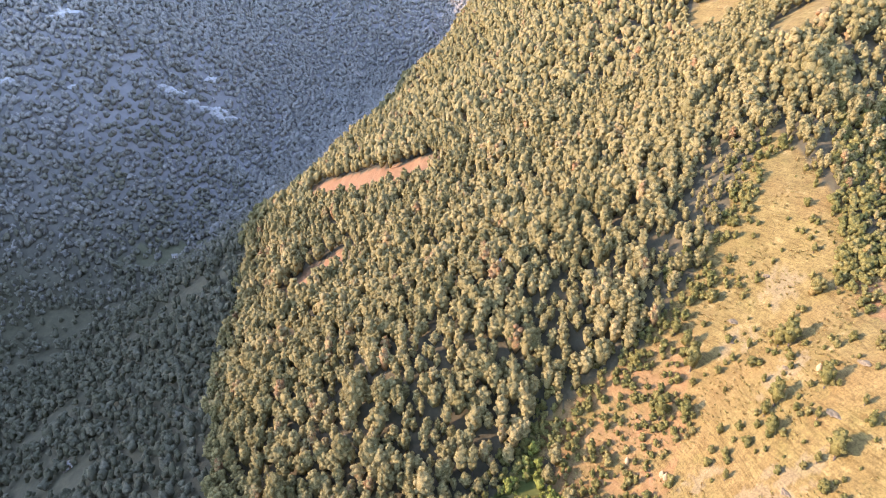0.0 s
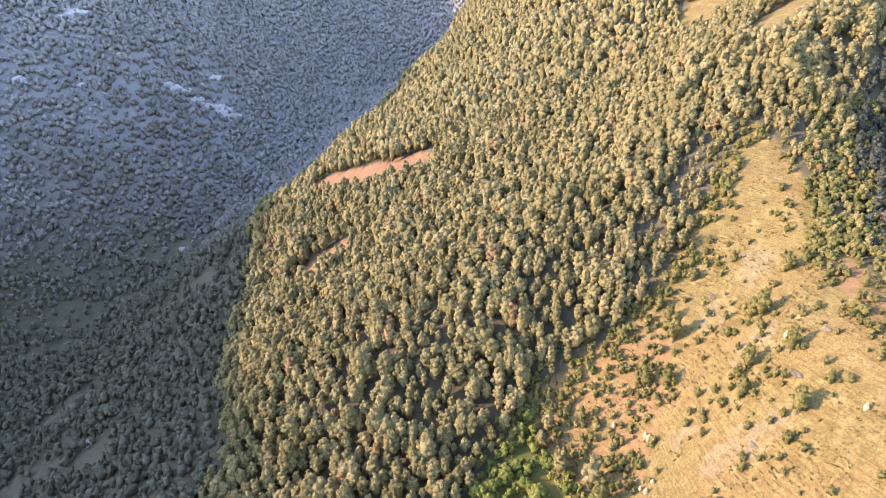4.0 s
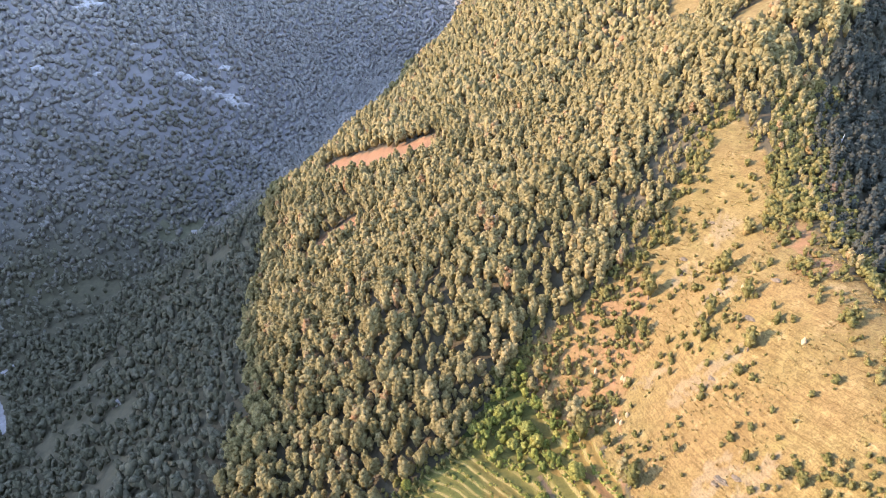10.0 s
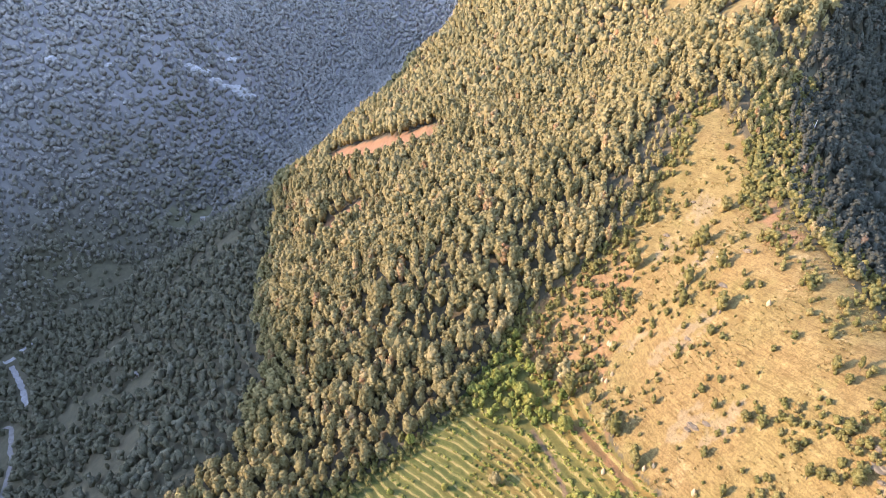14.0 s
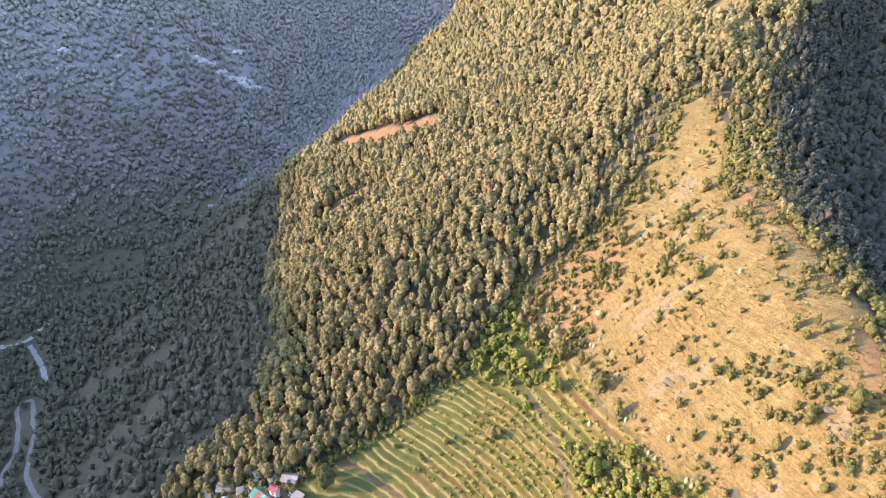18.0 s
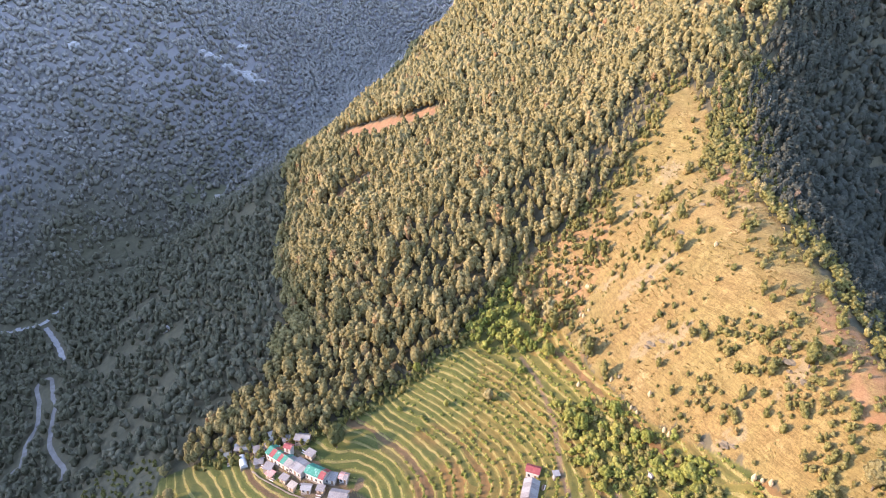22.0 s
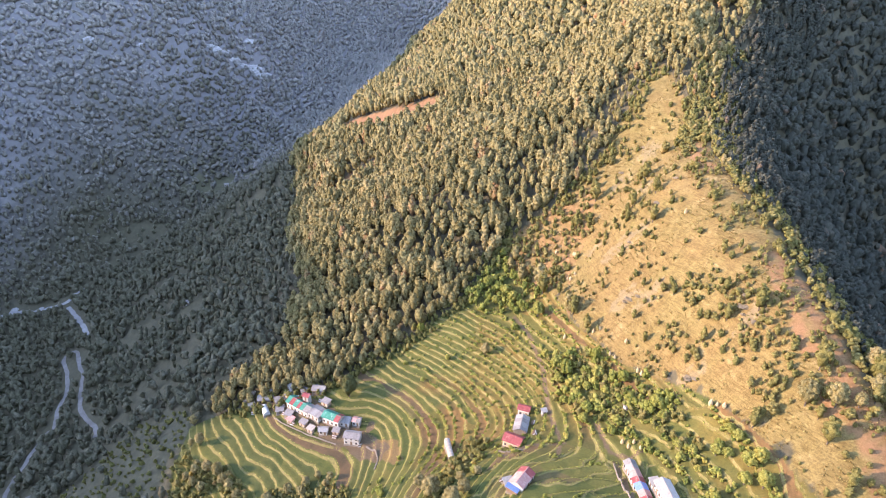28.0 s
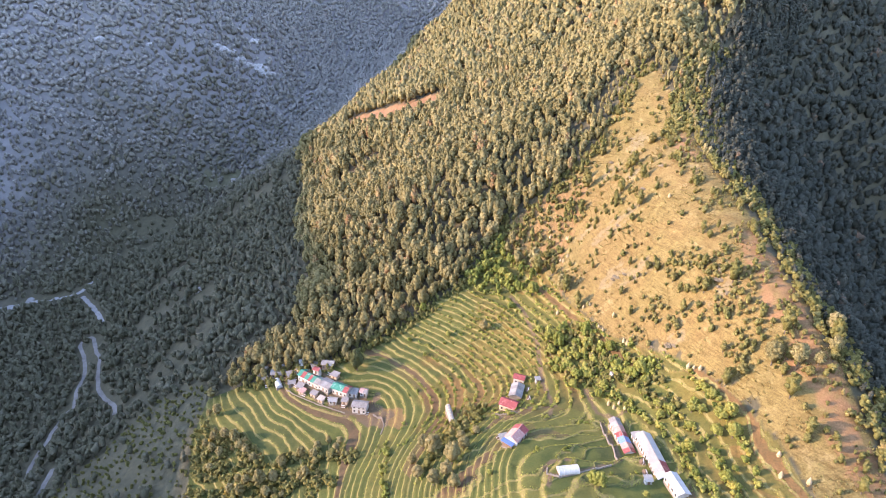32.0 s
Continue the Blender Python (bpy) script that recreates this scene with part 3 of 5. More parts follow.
# ---- foliage ----
def ico():
    p = (1 + 5 ** 0.5) / 2
    v = np.array([(-1, p, 0), (1, p, 0), (-1, -p, 0), (1, -p, 0), (0, -1, p), (0, 1, p), (0, -1, -p), (0, 1, -p), (p, 0, -1), (p, 0, 1), (-p, 0, -1), (-p, 0, 1)], float)
    f = np.array([(0, 11, 5), (0, 5, 1), (0, 1, 7), (0, 7, 10), (0, 10, 11), (1, 5, 9), (5, 11, 4), (11, 10, 2), (10, 7, 6), (7, 1, 8),
                  (3, 9, 4), (3, 4, 2), (3, 2, 6), (3, 6, 8), (3, 8, 9), (4, 9, 5), (2, 4, 11), (6, 2, 10), (8, 6, 7), (9, 8, 1)])
    return v / np.linalg.norm(v[0]), f


ICO_V, ICO_F = ico()


def clump_crown(r, lobes, leaves, width, height, base, leaf=0.9, cone=0.0):
    """Domed crown: a core beset with rounded lobes, all coated with leaf tufts: vertices, triangles and a lightness per vertex. Unit metres, foot at the origin."""
    vs, fs, ts = [], [], []
    count = 0
    mid, tall, wide = base + (height - base) * 0.47, (height - base) * 0.43, width * 0.35
    masses = [(np.array([0, 0, mid]), np.array([wide, wide, tall]), 0)]
    small = 1.0 if lobes < 6 else (6 / lobes) ** 0.33
    for k in range(lobes):
        up = 0.97 - 1.25 * ((k + r.uniform(0.1, 0.9)) / lobes)
        a = k * 2.4 + r.uniform(-0.5, 0.5)
        out = math.sqrt(max(0.0, 1 - up * up)) * (1 - cone * 0.6 * (0.5 + up * 0.5))
        k_out = r.uniform(0.78, 1.05)
        g = width * r.uniform(0.19, 0.27) * small * (1 - 0.3 * cone * (up > 0.3))
        masses.append((np.array([math.cos(a) * out * wide * k_out, math.sin(a) * out * wide * k_out, mid + up * tall * r.uniform(0.85, 1.0)]), np.array([g, g, g * r.uniform(0.9, 1.25)]), leaves))
    for c, half, n in masses:
        turn = np.linalg.qr(r.normal(size=(3, 3)))[0]
        v = c + (ICO_V @ turn) * half * r.uniform(0.82, 1.16, (12, 1))
        vs.append(v), fs.append(ICO_F + count), ts.append(r.uniform(-0.1, 0.1) + r.uniform(-0.07, 0.07, 12))
        count += 12
        if not n:
            continue
        d = r.normal(size=(n, 3)) + (c - (0, 0, mid)) / np.array([wide, wide, tall])
        d[:, 2] = np.abs(d[:, 2]) * 0.9 - 0.1
        d /= np.linalg.norm(d, axis=1)[:, None]
        p = c + d * half * r.uniform(0.9, 1.25, (n, 1))
        e1 = np.cross(d, r.normal(size=(n, 3)))
        e1 /= np.linalg.norm(e1, axis=1)[:, None]
        e2 = np.cross(d, e1) + 0.4 * r.normal(size=(n, 3))
        e2 /= np.linalg.norm(e2, axis=1)[:, None]
        g = leaf * r.uniform(0.5, 1.2, (n, 1)) * 0.5
        v = np.stack([p - e1 * g * 1.2 - d * 0.35 * g, p + e2 * g * 0.9, p + e1 * g * 1.2 - d * 0.35 * g, p - e2 * g * 0.9], 1).reshape(-1, 3)
        i = count + 4 * np.arange(n)[:, None]
        vs.append(v), fs.append(i + np.array([[0, 1, 2]])), fs.append(i + np.array([[0, 2, 3]]))
        ts.append(np.repeat(r.uniform(-0.2, 0.12, n), 4))
        count += 4 * n
    return np.concatenate(vs), np.concatenate(fs), np.concatenate(ts)


def stem(r, height, width, limbs=3, sides=5):
    """Tapered trunk with a few limbs: vertices and triangles."""
    vs, fs, n = [], [], 0

    def tube(a, b, ra, rb):
        nonlocal n
        a, b = np.array(a, float), np.array(b, float)
        d = (b - a) / np.linalg.norm(b - a)
        e = np.cross(d, (0.3, 0.9, 0.1))
        e /= np.linalg.norm(e)
        g = np.cross(d, e)
        t = np.arange(sides) * 2 * math.pi / sides
        ring = np.cos(t)[:, None] * e + np.sin(t)[:, None] * g
        vs.append(a + ring * ra), vs.append(b + ring * rb)
        for i in range(sides):
            j = (i + 1) % sides
            fs.append((n + i, n + j, n + sides + j)), fs.append((n + i, n + sides + j, n + sides + i))
        n += 2 * sides

    lean = r.normal(size=2) * height * 0.03
    top = (lean[0], lean[1], height * 0.8)
    tube((0, 0, -0.8), (lean[0] * 0.5, lean[1] * 0.5, height * 0.4), width, width * 0.7)
    tube((lean[0] * 0.5, lean[1] * 0.5, height * 0.4), top, width * 0.7, width * 0.25)
    for k in range(limbs):
        a, h = k * 2.3 + r.uniform(0, 1), height * (0.3 + 0.12 * k)
        tube((lean[0] * h / height, lean[1] * h / height, h), (math.cos(a) * height * 0.2, math.sin(a) * height * 0.2, h + height * 0.22), width * 0.4, width * 0.15)
    return np.concatenate(vs), np.array(fs)


def leaf_mesh(name, v, f, t, mat, shade):
    me = bpy.data.meshes.new(name)
    fill_mesh(me, v, f, True)
    a = me.attributes.new("tint", "FLOAT", "POINT")
    a.data.foreach_set("value", np.clip(np.asarray(t) + shade, 0, 1).astype(np.float32))
    me.materials.append(mat)
    return me


def spaced(r, region, gap, x0, x1, y0, y1):
    """Loosely even spots with the given gap inside a region test."""
    gx, gy = np.meshgrid(np.arange(x0, x1, gap), np.arange(y0, y1, gap))
    gx = gx + (np.arange(gx.shape[0]) % 2)[:, None] * gap * 0.5
    gx, gy = gx.ravel() + r.uniform(-0.42, 0.42, gx.size) * gap, gy.ravel() + r.uniform(-0.42, 0.42, gy.size) * gap
    keep = region(gx, gy)
    keep[keep] = land(gx[keep], gy[keep]) < 420
    return gx[keep], gy[keep]


def woodland(name, label, xs, ys, kinds, mat, size, tint, r):
    """Many trees joined into one mesh of kind stuff."""
    zs = ground_height(xs, ys)
    vs, fs, ts, count = [], [], [], 0
    pick = r.integers(0, len(kinds), len(xs))
    for k, (v, f, t) in enumerate(kinds):
        s = np.where(pick == k)[0]
        if not len(s):
            continue
        a, g, w = r.uniform(0, 2 * math.pi, len(s)), size[s], size[s] * r.uniform(0.85, 1.15, len(s))
        c, d = np.cos(a) * w, np.sin(a) * w
        x = xs[s, None] + c[:, None] * v[None, :, 0] - d[:, None] * v[None, :, 1]
        y = ys[s, None] + d[:, None] * v[None, :, 0] + c[:, None] * v[None, :, 1]
        z = zs[s, None] + g[:, None] * v[None, :, 2]
        vs.append(np.stack([x, y, z], -1).reshape(-1, 3))
        fs.append((f[None] + (count + np.arange(len(s)) * len(v))[:, None, None]).reshape(-1, 3))
        ts.append((tint[s, None] + t[None]).ravel())
        count += len(s) * len(v)
    me = leaf_mesh(name, np.concatenate(vs), np.concatenate(fs), np.concatenate(ts), mat, 0.0)
    return tagged(new(name, me), label, "forest", kind="stuff")


r = np.random.default_rng(21)
NEAR_KINDS = [clump_crown(r, 12, 8, r.uniform(4.2, 5.8), r.uniform(8.0, 12.0), 0.4, 0.7, r.uniform(0, 0.6)) for _ in range(14)]
MID_KINDS = [clump_crown(r, 7, 3, r.uniform(4.2, 5.8), r.uniform(8.0, 12.0), 0.4, 0.95, r.uniform(0, 0.6)) for _ in range(12)]
SHADE_KINDS = [clump_crown(r, 3, 3, r.uniform(4.8, 6.4), r.uniform(6.5, 10), 0.2, 1.1, r.uniform(0, 0.5)) for _ in range(8)]
FAR_KINDS = [clump_crown(r, 3, 2, r.uniform(5.0, 6.6), r.uniform(7.0, 10.5), 0.4, 1.2, r.uniform(0, 0.5)) for _ in range(10)]
WALL_KINDS = [clump_crown(r, 2, 1, r.uniform(7.0, 8.8), r.uniform(5.5, 7.5), -0.5, 1.6, r.uniform(0, 0.5)) for _ in range(8)]


def open_ground(x, y):
    """Where no forest grows."""
    j = 3 * wander(x, y, 17, 31)
    e = 5 * wander(x, y, 22, 9) + 3 * wander(x, y, 8, 10)
    return (inside(x + e * 0.5, y + e * 0.6, PASTURE) | inside(x, y, FIELDS) | (inside(x + j, y + j, SOIL_UPPER) & (wander(x, y, 7, 90) < 1.0)) | inside(x + j, y - j, SOIL_LOWER) | inside(x + 1, y + 5.5, SOIL_UPPER) | inside(x + 1, y + 5, SOIL_LOWER)
            | inside(x + j, y, BALD_UPPER) | inside(x + j, y, BALD_LOWER) | (near_line(x, y, ROAD) < 4.2) | (near_line(x, y, LOWER_ROAD) < 4.2) | (near_line(x, y, RIVERBED) < 6.5) | (near_line(x, y, SLIDE) < 5))


def sunlit_wood(x, y):
    return ~open_ground(x, y) & (x < crest_line(y) + 5) & (x > shade_border(x, y)) 


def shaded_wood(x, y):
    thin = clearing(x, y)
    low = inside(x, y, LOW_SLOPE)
    return ~open_ground(x, y) & (x <= shade_border(x, y)) & (~low | (r.uniform(size=np.shape(x)) < 0.08)) & (~thin | (r.uniform(size=np.shape(x)) < 0.22)) & (x > -0.92 * y - 40)


def haze_share(x, y):
    """How much haze grey goes into the leaf colour, which grows up the valley."""
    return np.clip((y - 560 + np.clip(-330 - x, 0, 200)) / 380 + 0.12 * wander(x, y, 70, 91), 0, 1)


def east_wood(x, y):
    return (x >= crest_line(y) + 5) & (x < 0.95 * y + 30) & (y > x * 0.5)


def plant(name, label, region, gap, box, kinds, lo, hi, mat=LEAF, tone=None):
    x, y = spaced(r, region, gap, *box)
    size = r.uniform(lo, hi, len(x)) * (1 + 0.18 * wander(x, y, 40, 33))
    low = np.clip((y - 330) / 90, 0, 1) * 0.3 + 0.45
    size = size * np.where(y < 470, np.clip(low + (1 - low) * (np.abs(x - crest_line(y) - 4) - 6) / 24, low, 1), 1)
    size = size * np.where(near_line(x, y, PASTURE[-2:] + PASTURE[:3]) < 20, 0.65, 1)
    tint = np.clip(0.45 + 0.17 * wander(x, y, 60, 34) + r.normal(size=len(x)) * 0.2, 0.02, 0.88)
    tint = np.where(r.uniform(size=len(x)) < 0.007, r.uniform(0.93, 1.0, len(x)), tint)
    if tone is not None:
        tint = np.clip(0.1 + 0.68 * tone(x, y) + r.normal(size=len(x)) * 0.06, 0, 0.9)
    return woodland(name, label, x, y, kinds, mat, size, tint, r)


def edge_belt(x, y):
    """Forest trees close above the fields, which stand as single trees."""
    return (near_line(x, y, EDGE) < 17) & (y < 345)


def under_giants(x, y):
    return np.any([np.hypot(x - a, y - b) < w * 0.3 for a, b, w in GIANTS], axis=0)


EDGE = FIELDS[:6]
GIANTS = ((-44.8, 356.5, 11), (-33.2, 352.3, 12), (-26.4, 343.8, 10), (-68.1, 346.4, 12), (-47.7, 342.0, 9), (-41.9, 326.4, 11), (-57.2, 333.8, 9), (-9.4, 330.5, 8), (-19.1, 311.6, 5.3), (-57.8, 324.5, 7),
          (-71.9, 335.2, 7), (-84.0, 339.9, 8.4), (-41.5, 371.7, 11), (-31.1, 370.2, 10), (-71.4, 327.9, 6), (-82.8, 325.9, 7), (-93.3, 317.7, 7), (-46.8, 313.7, 6.5), (-6.5, 322.0, 8))
plant("sunlit_forest", "dense olive-green oak forest on the sunlit slope", lambda x, y: sunlit_wood(x, y) & ~edge_belt(x, y) & ~under_giants(x, y), 4.3, (-165, 330, 270, 430), NEAR_KINDS, 0.7, 1.4)
plant("middle_forest", "olive oak forest on the middle of the slope", lambda x, y: sunlit_wood(x, y) & ~under_giants(x, y), 4.7, (-200, 330, 430, 620), MID_KINDS, 0.75, 1.5)
plant("upper_forest", "olive-green oak forest high on the spur", sunlit_wood, 6.5, (-205, 330, 620, 1215), FAR_KINDS, 0.85, 1.6)
# leaf colour goes from painted shade nearby to painted haze on the far wall
plant("valley_forest", "forest in the shaded valley, leaves darkened for shade", shaded_wood, 5.4, (-620, -95, 180, 700), SHADE_KINDS, 0.7, 1.25, SHADE_HAZE_LEAF, haze_share)
plant("far_forest", "forest on the far valley wall, leaves greyed for haze", shaded_wood, 5.1, (-800, 60, 700, 1230), WALL_KINDS, 0.85, 1.25, SHADE_HAZE_LEAF, haze_share)
plant("crest_forest", "green forest just behind the ridge crest, leaves darkened for shade", lambda x, y: east_wood(x, y) & (x > crest_line(y) + 6) & (x < crest_line(y) + 45) & (y < 520), 4.0, (120, 300, 130, 520), MID_KINDS, 0.8, 1.2, SHADED_FLANK_LEAF)
plant("gully_forest", "green forest on the shaded flank of the ridge, leaves darkened for shade", lambda x, y: east_wood(x, y) & ~((x < crest_line(y) + 45) & (y < 520)), 5.7, (120, 600, 130, 740), SHADE_KINDS, 0.95, 1.5, SHADED_FLANK_LEAF)


# ---- helpers for things ----
def part(name, bm, mat, parent, label=""):
    """Links a bmesh as one mesh object under a thing or a part."""
    me = bpy.data.meshes.new(name)
    bm.to_mesh(me)
    bm.free()
    me.materials.append(mat)
    ob = new(name, me)
    ob.parent = parent
    if label:
        ob["label"] = label
    return ob


def root(name, label, category, group="", m=None):
    ob = new(name)
    ob.empty_display_size = 0.5
    tagged(ob, label, category, group)
    if m is not None:
        ob.matrix_basis = m
    return ob


def block(sx, sy, sz, x=0.0, y=0.0, z=0.0, bevel=0.04, bm=None):
    """A box with its foot at z, edges slightly rounded."""
    bm = bm or bmesh.new()
    made = bmesh.ops.create_cube(bm, size=1, matrix=Matrix.LocRotScale((x, y, z + sz / 2), None, (sx, sy, sz)))
    if bevel:
        edges = {e for v in made["verts"] for e in v.link_edges}
        bmesh.ops.bevel(bm, geom=list(edges), offset=bevel, segments=1, affect="EDGES")
    return bm


def from_arrays(v, f, bm=None):
    bm = bm or bmesh.new()
    vs = [bm.verts.new(p) for p in v]
    for q in f:
        bm.faces.new([vs[i] for i in q])
    return bm


def sheet(length, run, rise, waves):
    """A corrugated roof sheet: length along x, sloping down along -y, with ribs and thickness."""
    n = waves * 2 + 1
    xs = np.linspace(-length / 2, length / 2, n)
    top = 0.045 * (np.arange(n) % 2)
    v, f = [], []
    for x, h in zip(xs, top):
        for y, z in ((0, 0), (-run, -rise)):
            v += [(x, y, z + h), (x, y, z + h - 0.05)]
    for i in range(n - 1):
        a, b = 4 * i, 4 * i + 4
        f += [(a, a + 2, b + 2, b), (a + 1, b + 1, b + 3, a + 3), (a + 2, a + 3, b + 3, b + 2), (a, b, b + 1, a + 1)]
    f += [(0, 1, 3, 2), (4 * n - 4, 4 * n - 2, 4 * n - 1, 4 * n - 3)]
    return from_arrays(v, f)


def seat(x, y, length, depth, turn):
    """Highest and lowest ground under a footprint."""
    c, s = math.cos(radians(turn)), math.sin(radians(turn))
    px = np.array([x + c * a * length / 2 - s * b * depth / 2 for a in (-1, 0, 1) for b in (-1, 0, 1)])
    py = np.array([y + s * a * length / 2 + c * b * depth / 2 for a in (-1, 0, 1) for b in (-1, 0, 1)])
    z = ground_height(px, py)
    return float(z.max()), float(z.min())


def house(x, y, turn, length, depth, height, sheets, walls, label, name="house", rise=1.2, doors=1, windows=2, lean=False, group="village houses", base=0.35):
    """Walls on a plinth, roof of separate sheets, doors and framed windows on the front (-y) side."""
    high, low = seat(x, y, length, depth, turn)
    floor = low * (1 - base) + high * base
    ob = root(name, label, "house", group, pose(x, y, floor, 0, 0, turn))
    drop = floor - low + 1.0
    part("plinth", block(length + 0.3, depth + 0.3, drop + 0.25, 0, 0, -drop, 0.06), STONE, ob, "rubble stone plinth")
    part("wall", block(length, depth, height - 0.25, 0, 0, 0.25, 0.05), walls, ob)
    # gable ends
    for sx in (-1, 1):
        t = 0.12
        xg = sx * (length / 2 - 0.14)
        if lean:
            pts = [(-depth / 2, height), (depth / 2, height), (depth / 2, height + rise * 0.96)]
        else:
            pts = [(-depth / 2, height), (depth / 2, height), (0, height + rise * 0.96)]
        v = [(xg - t, a, b) for a, b in pts] + [(xg + t, a, b) for a, b in pts]
        part("gable", from_arrays(v, [(0, 2, 1), (3, 4, 5), (0, 1, 4, 3), (1, 2, 5, 4), (2, 0, 3, 5)]), walls, ob)
    over = 0.45
    total = sum(w for w, *_ in sheets)
    at = -length / 2 - over
    for w, mat, *rear in sheets:
        lx = w / total * (length + 2 * over)
        if lean:
            p = part("roof_sheet", sheet(lx - 0.01, depth + 2 * over, rise * (1 + 2 * over / depth), max(3, int(lx / 0.5))), mat, ob)
            p.matrix_basis = pose(at + lx / 2, depth / 2 + over, height + rise * (1 + over / depth) + 0.07)
        else:
            run = depth / 2 + over
            fall = rise * run / (depth / 2)
            for back in (0, 1):
                p = part("roof_sheet", sheet(lx - 0.01, run, fall, max(3, int(lx / 0.5))), rear[0] if back and rear else mat, ob)
                p.matrix_basis = pose(at + lx / 2, 0, height + rise + 0.07, 0, 0, 180 * back)
        at += lx
    if not lean:
        part("ridge_cap", block(length + 2 * over, 0.3, 0.09, 0, 0, height + rise + 0.06, 0.02), sheets[0][1], ob)
    spots = doors + windows
    storey = 2 if height > 4.2 else 1
    for level in range(storey):
        for k in range(spots):
            cx = -length / 2 + length * (k + 0.5) / spots
            z0 = 0.25 + level * 2.3
            if k % 3 == 1 and level == 0 and doors or spots == 1:
                d = part("door", block(0.95, 0.1, 1.85, cx, -depth / 2 - 0.04, z0, 0.02), WOOD, ob)
                part("door_frame", block(1.15, 0.06, 0.12, cx, -depth / 2 - 0.05, z0 + 1.87, 0.01), WOOD, d)
            else:
                fr = part("window", block(1.0, 0.08, 1.1, cx, -depth / 2 - 0.03, z0 + 0.75, 0.02), WOOD, ob)
                part("pane", block(0.78, 0.04, 0.88, cx, -depth / 2 - 0.06, z0 + 0.86, 0.0), GLASS, fr)
                part("window_sill", block(1.15, 0.18, 0.07, cx, -depth / 2 - 0.07, z0 + 0.66, 0.01), STONE, fr)
    return ob


def tunnel(x, y, turn, length, width, mat, label):
    """Plastic tunnel: arched cover, end sheets and hoops."""
    high, low = seat(x, y, length, width, turn)
    ob = root("polytunnel", label, "polytunnel", "plastic field tunnels", pose(x, y, high - 0.1, 0, 0, turn))
    part("base_sill", block(length, width, high - low + 0.4, 0, 0, low - high - 0.3, 0.03), STONE, ob, "low stone base")
    n, h = 12, width * 0.52
    v, f = [], []
    for i in range(n + 1):
        a = math.pi * i / n
        for sx in (-1, 1):
            for k in (1.0, 0.965):
                v.append((sx * length / 2, -math.cos(a) * width / 2 * k, max(0.0, math.sin(a)) ** 0.75 * h * k + 0.1))
    for i in range(n):
        a, b = 4 * i, 4 * i + 4
        f += [(a, b, b + 2, a + 2), (a + 1, a + 3, b + 3, b + 1), (a, a + 1, b + 1, b), (a + 2, b + 2, b + 3, a + 3)]
    f += [(0, 2, 3, 1), (4 * n, 4 * n + 1, 4 * n + 3, 4 * n + 2)]
    part("cover", from_arrays(v, f), mat, ob)
    for sx in (-1, 1):
        ring = [(sx * (length / 2 - 0.06), -math.cos(math.pi * i / n) * width * 0.47, math.sin(math.pi * i / n) ** 0.75 * h * 0.95 + 0.1) for i in range(n + 1)]
        back = [(p[0] - sx * 0.05, p[1], p[2]) for p in ring]
        fs = [tuple(range(n + 1)), tuple(range(2 * n + 1, n, -1))] + [(i, i + 1, n + 2 + i, n + 1 + i) for i in range(n)]
        part("end_sheet", from_arrays(ring + back, fs), mat, ob)
    for k in range(max(2, int(length / 1.6)) + 1):
        xx = -length / 2 + length * k / max(2, int(length / 1.6))
        vs, fs = [], []
        for i in range(n + 1):
            a = math.pi * i / n
            for q in (1.005, 1.035):
                for dx in (-0.04, 0.04):
                    vs.append((xx + dx, -math.cos(a) * width / 2 * q, math.sin(a) ** 0.75 * h * q + 0.1))
        for i in range(n):
            a, b = 4 * i, 4 * i + 4
            fs += [(a, a + 1, b + 1, b), (a + 2, b + 2, b + 3, a + 3), (a, b, b + 2, a + 2), (a + 1, a + 3, b + 3, b + 1)]
        part("hoop", from_arrays(vs, fs), PALE_WOOD, ob)
    return ob


# ---- village on the spur ----
G, R_, Z, S_ = GREEN, RED, ZINC, SLATE
house(-79.0, 268.4, -33.8, 15.5, 6.0, 3.9, [(2.2, G), (2.2, R_), (2.2, G), (1.6, R_), (2.0, G), (3.0, S_)], LIME, "long whitewashed house with green and red metal roof", doors=2, windows=4, rise=1.5)
house(-69.2, 262.6, -33.8, 7.5, 6.6, 3.4, [(1, S_), (1, Z), (1, S_)], LIME, "whitewashed house with grey slab roof", windows=2, rise=0.8)
house(-60.6, 259.0, -24, 9.5, 5.6, 3.8, [(2, G), (2, G), (2, G), (2.4, R_)], LIME, "whitewashed house with green roof and red end", windows=3, rise=1.4)
house(-49.2, 248.6, -8, 7.4, 5.2, 4.3, [(1, S_), (1, S_), (1, S_)], LIME, "two-storey house with worn slate roof", windows=2, rise=1.1, doors=1)
house(-54.4, 257.4, -10, 4.8, 3.6, 2.6, [(1, Z), (1, S_)], LIME, "small white outhouse with zinc roof", windows=1, lean=True, rise=0.8)
house(-48.6, 257.8, -12, 3.6, 3.4, 3.0, [(1, PINK), (1, S_)], LIME, "small whitewashed hut with faded roof", windows=1, rise=0.7)
house(-85.5, 283.0, 42, 7.5, 4.6, 3.4, [(1, Z), (1, Z), (1, S_)], LIME, "white house with pale zinc roof", windows=2, rise=1.1)
house(-76.4, 284.0, 58, 5.2, 4.2, 3.2, [(1, Z), (1, Z)], LIME, "small house with bright zinc roof", windows=1, rise=1.0)
house(-71.4, 277.4, -6, 6.6, 4.6, 3.2, [(1, S_), (1, S_), (1, Z)], STONE, "stone house with grey slate roof", windows=2, rise=1.1)
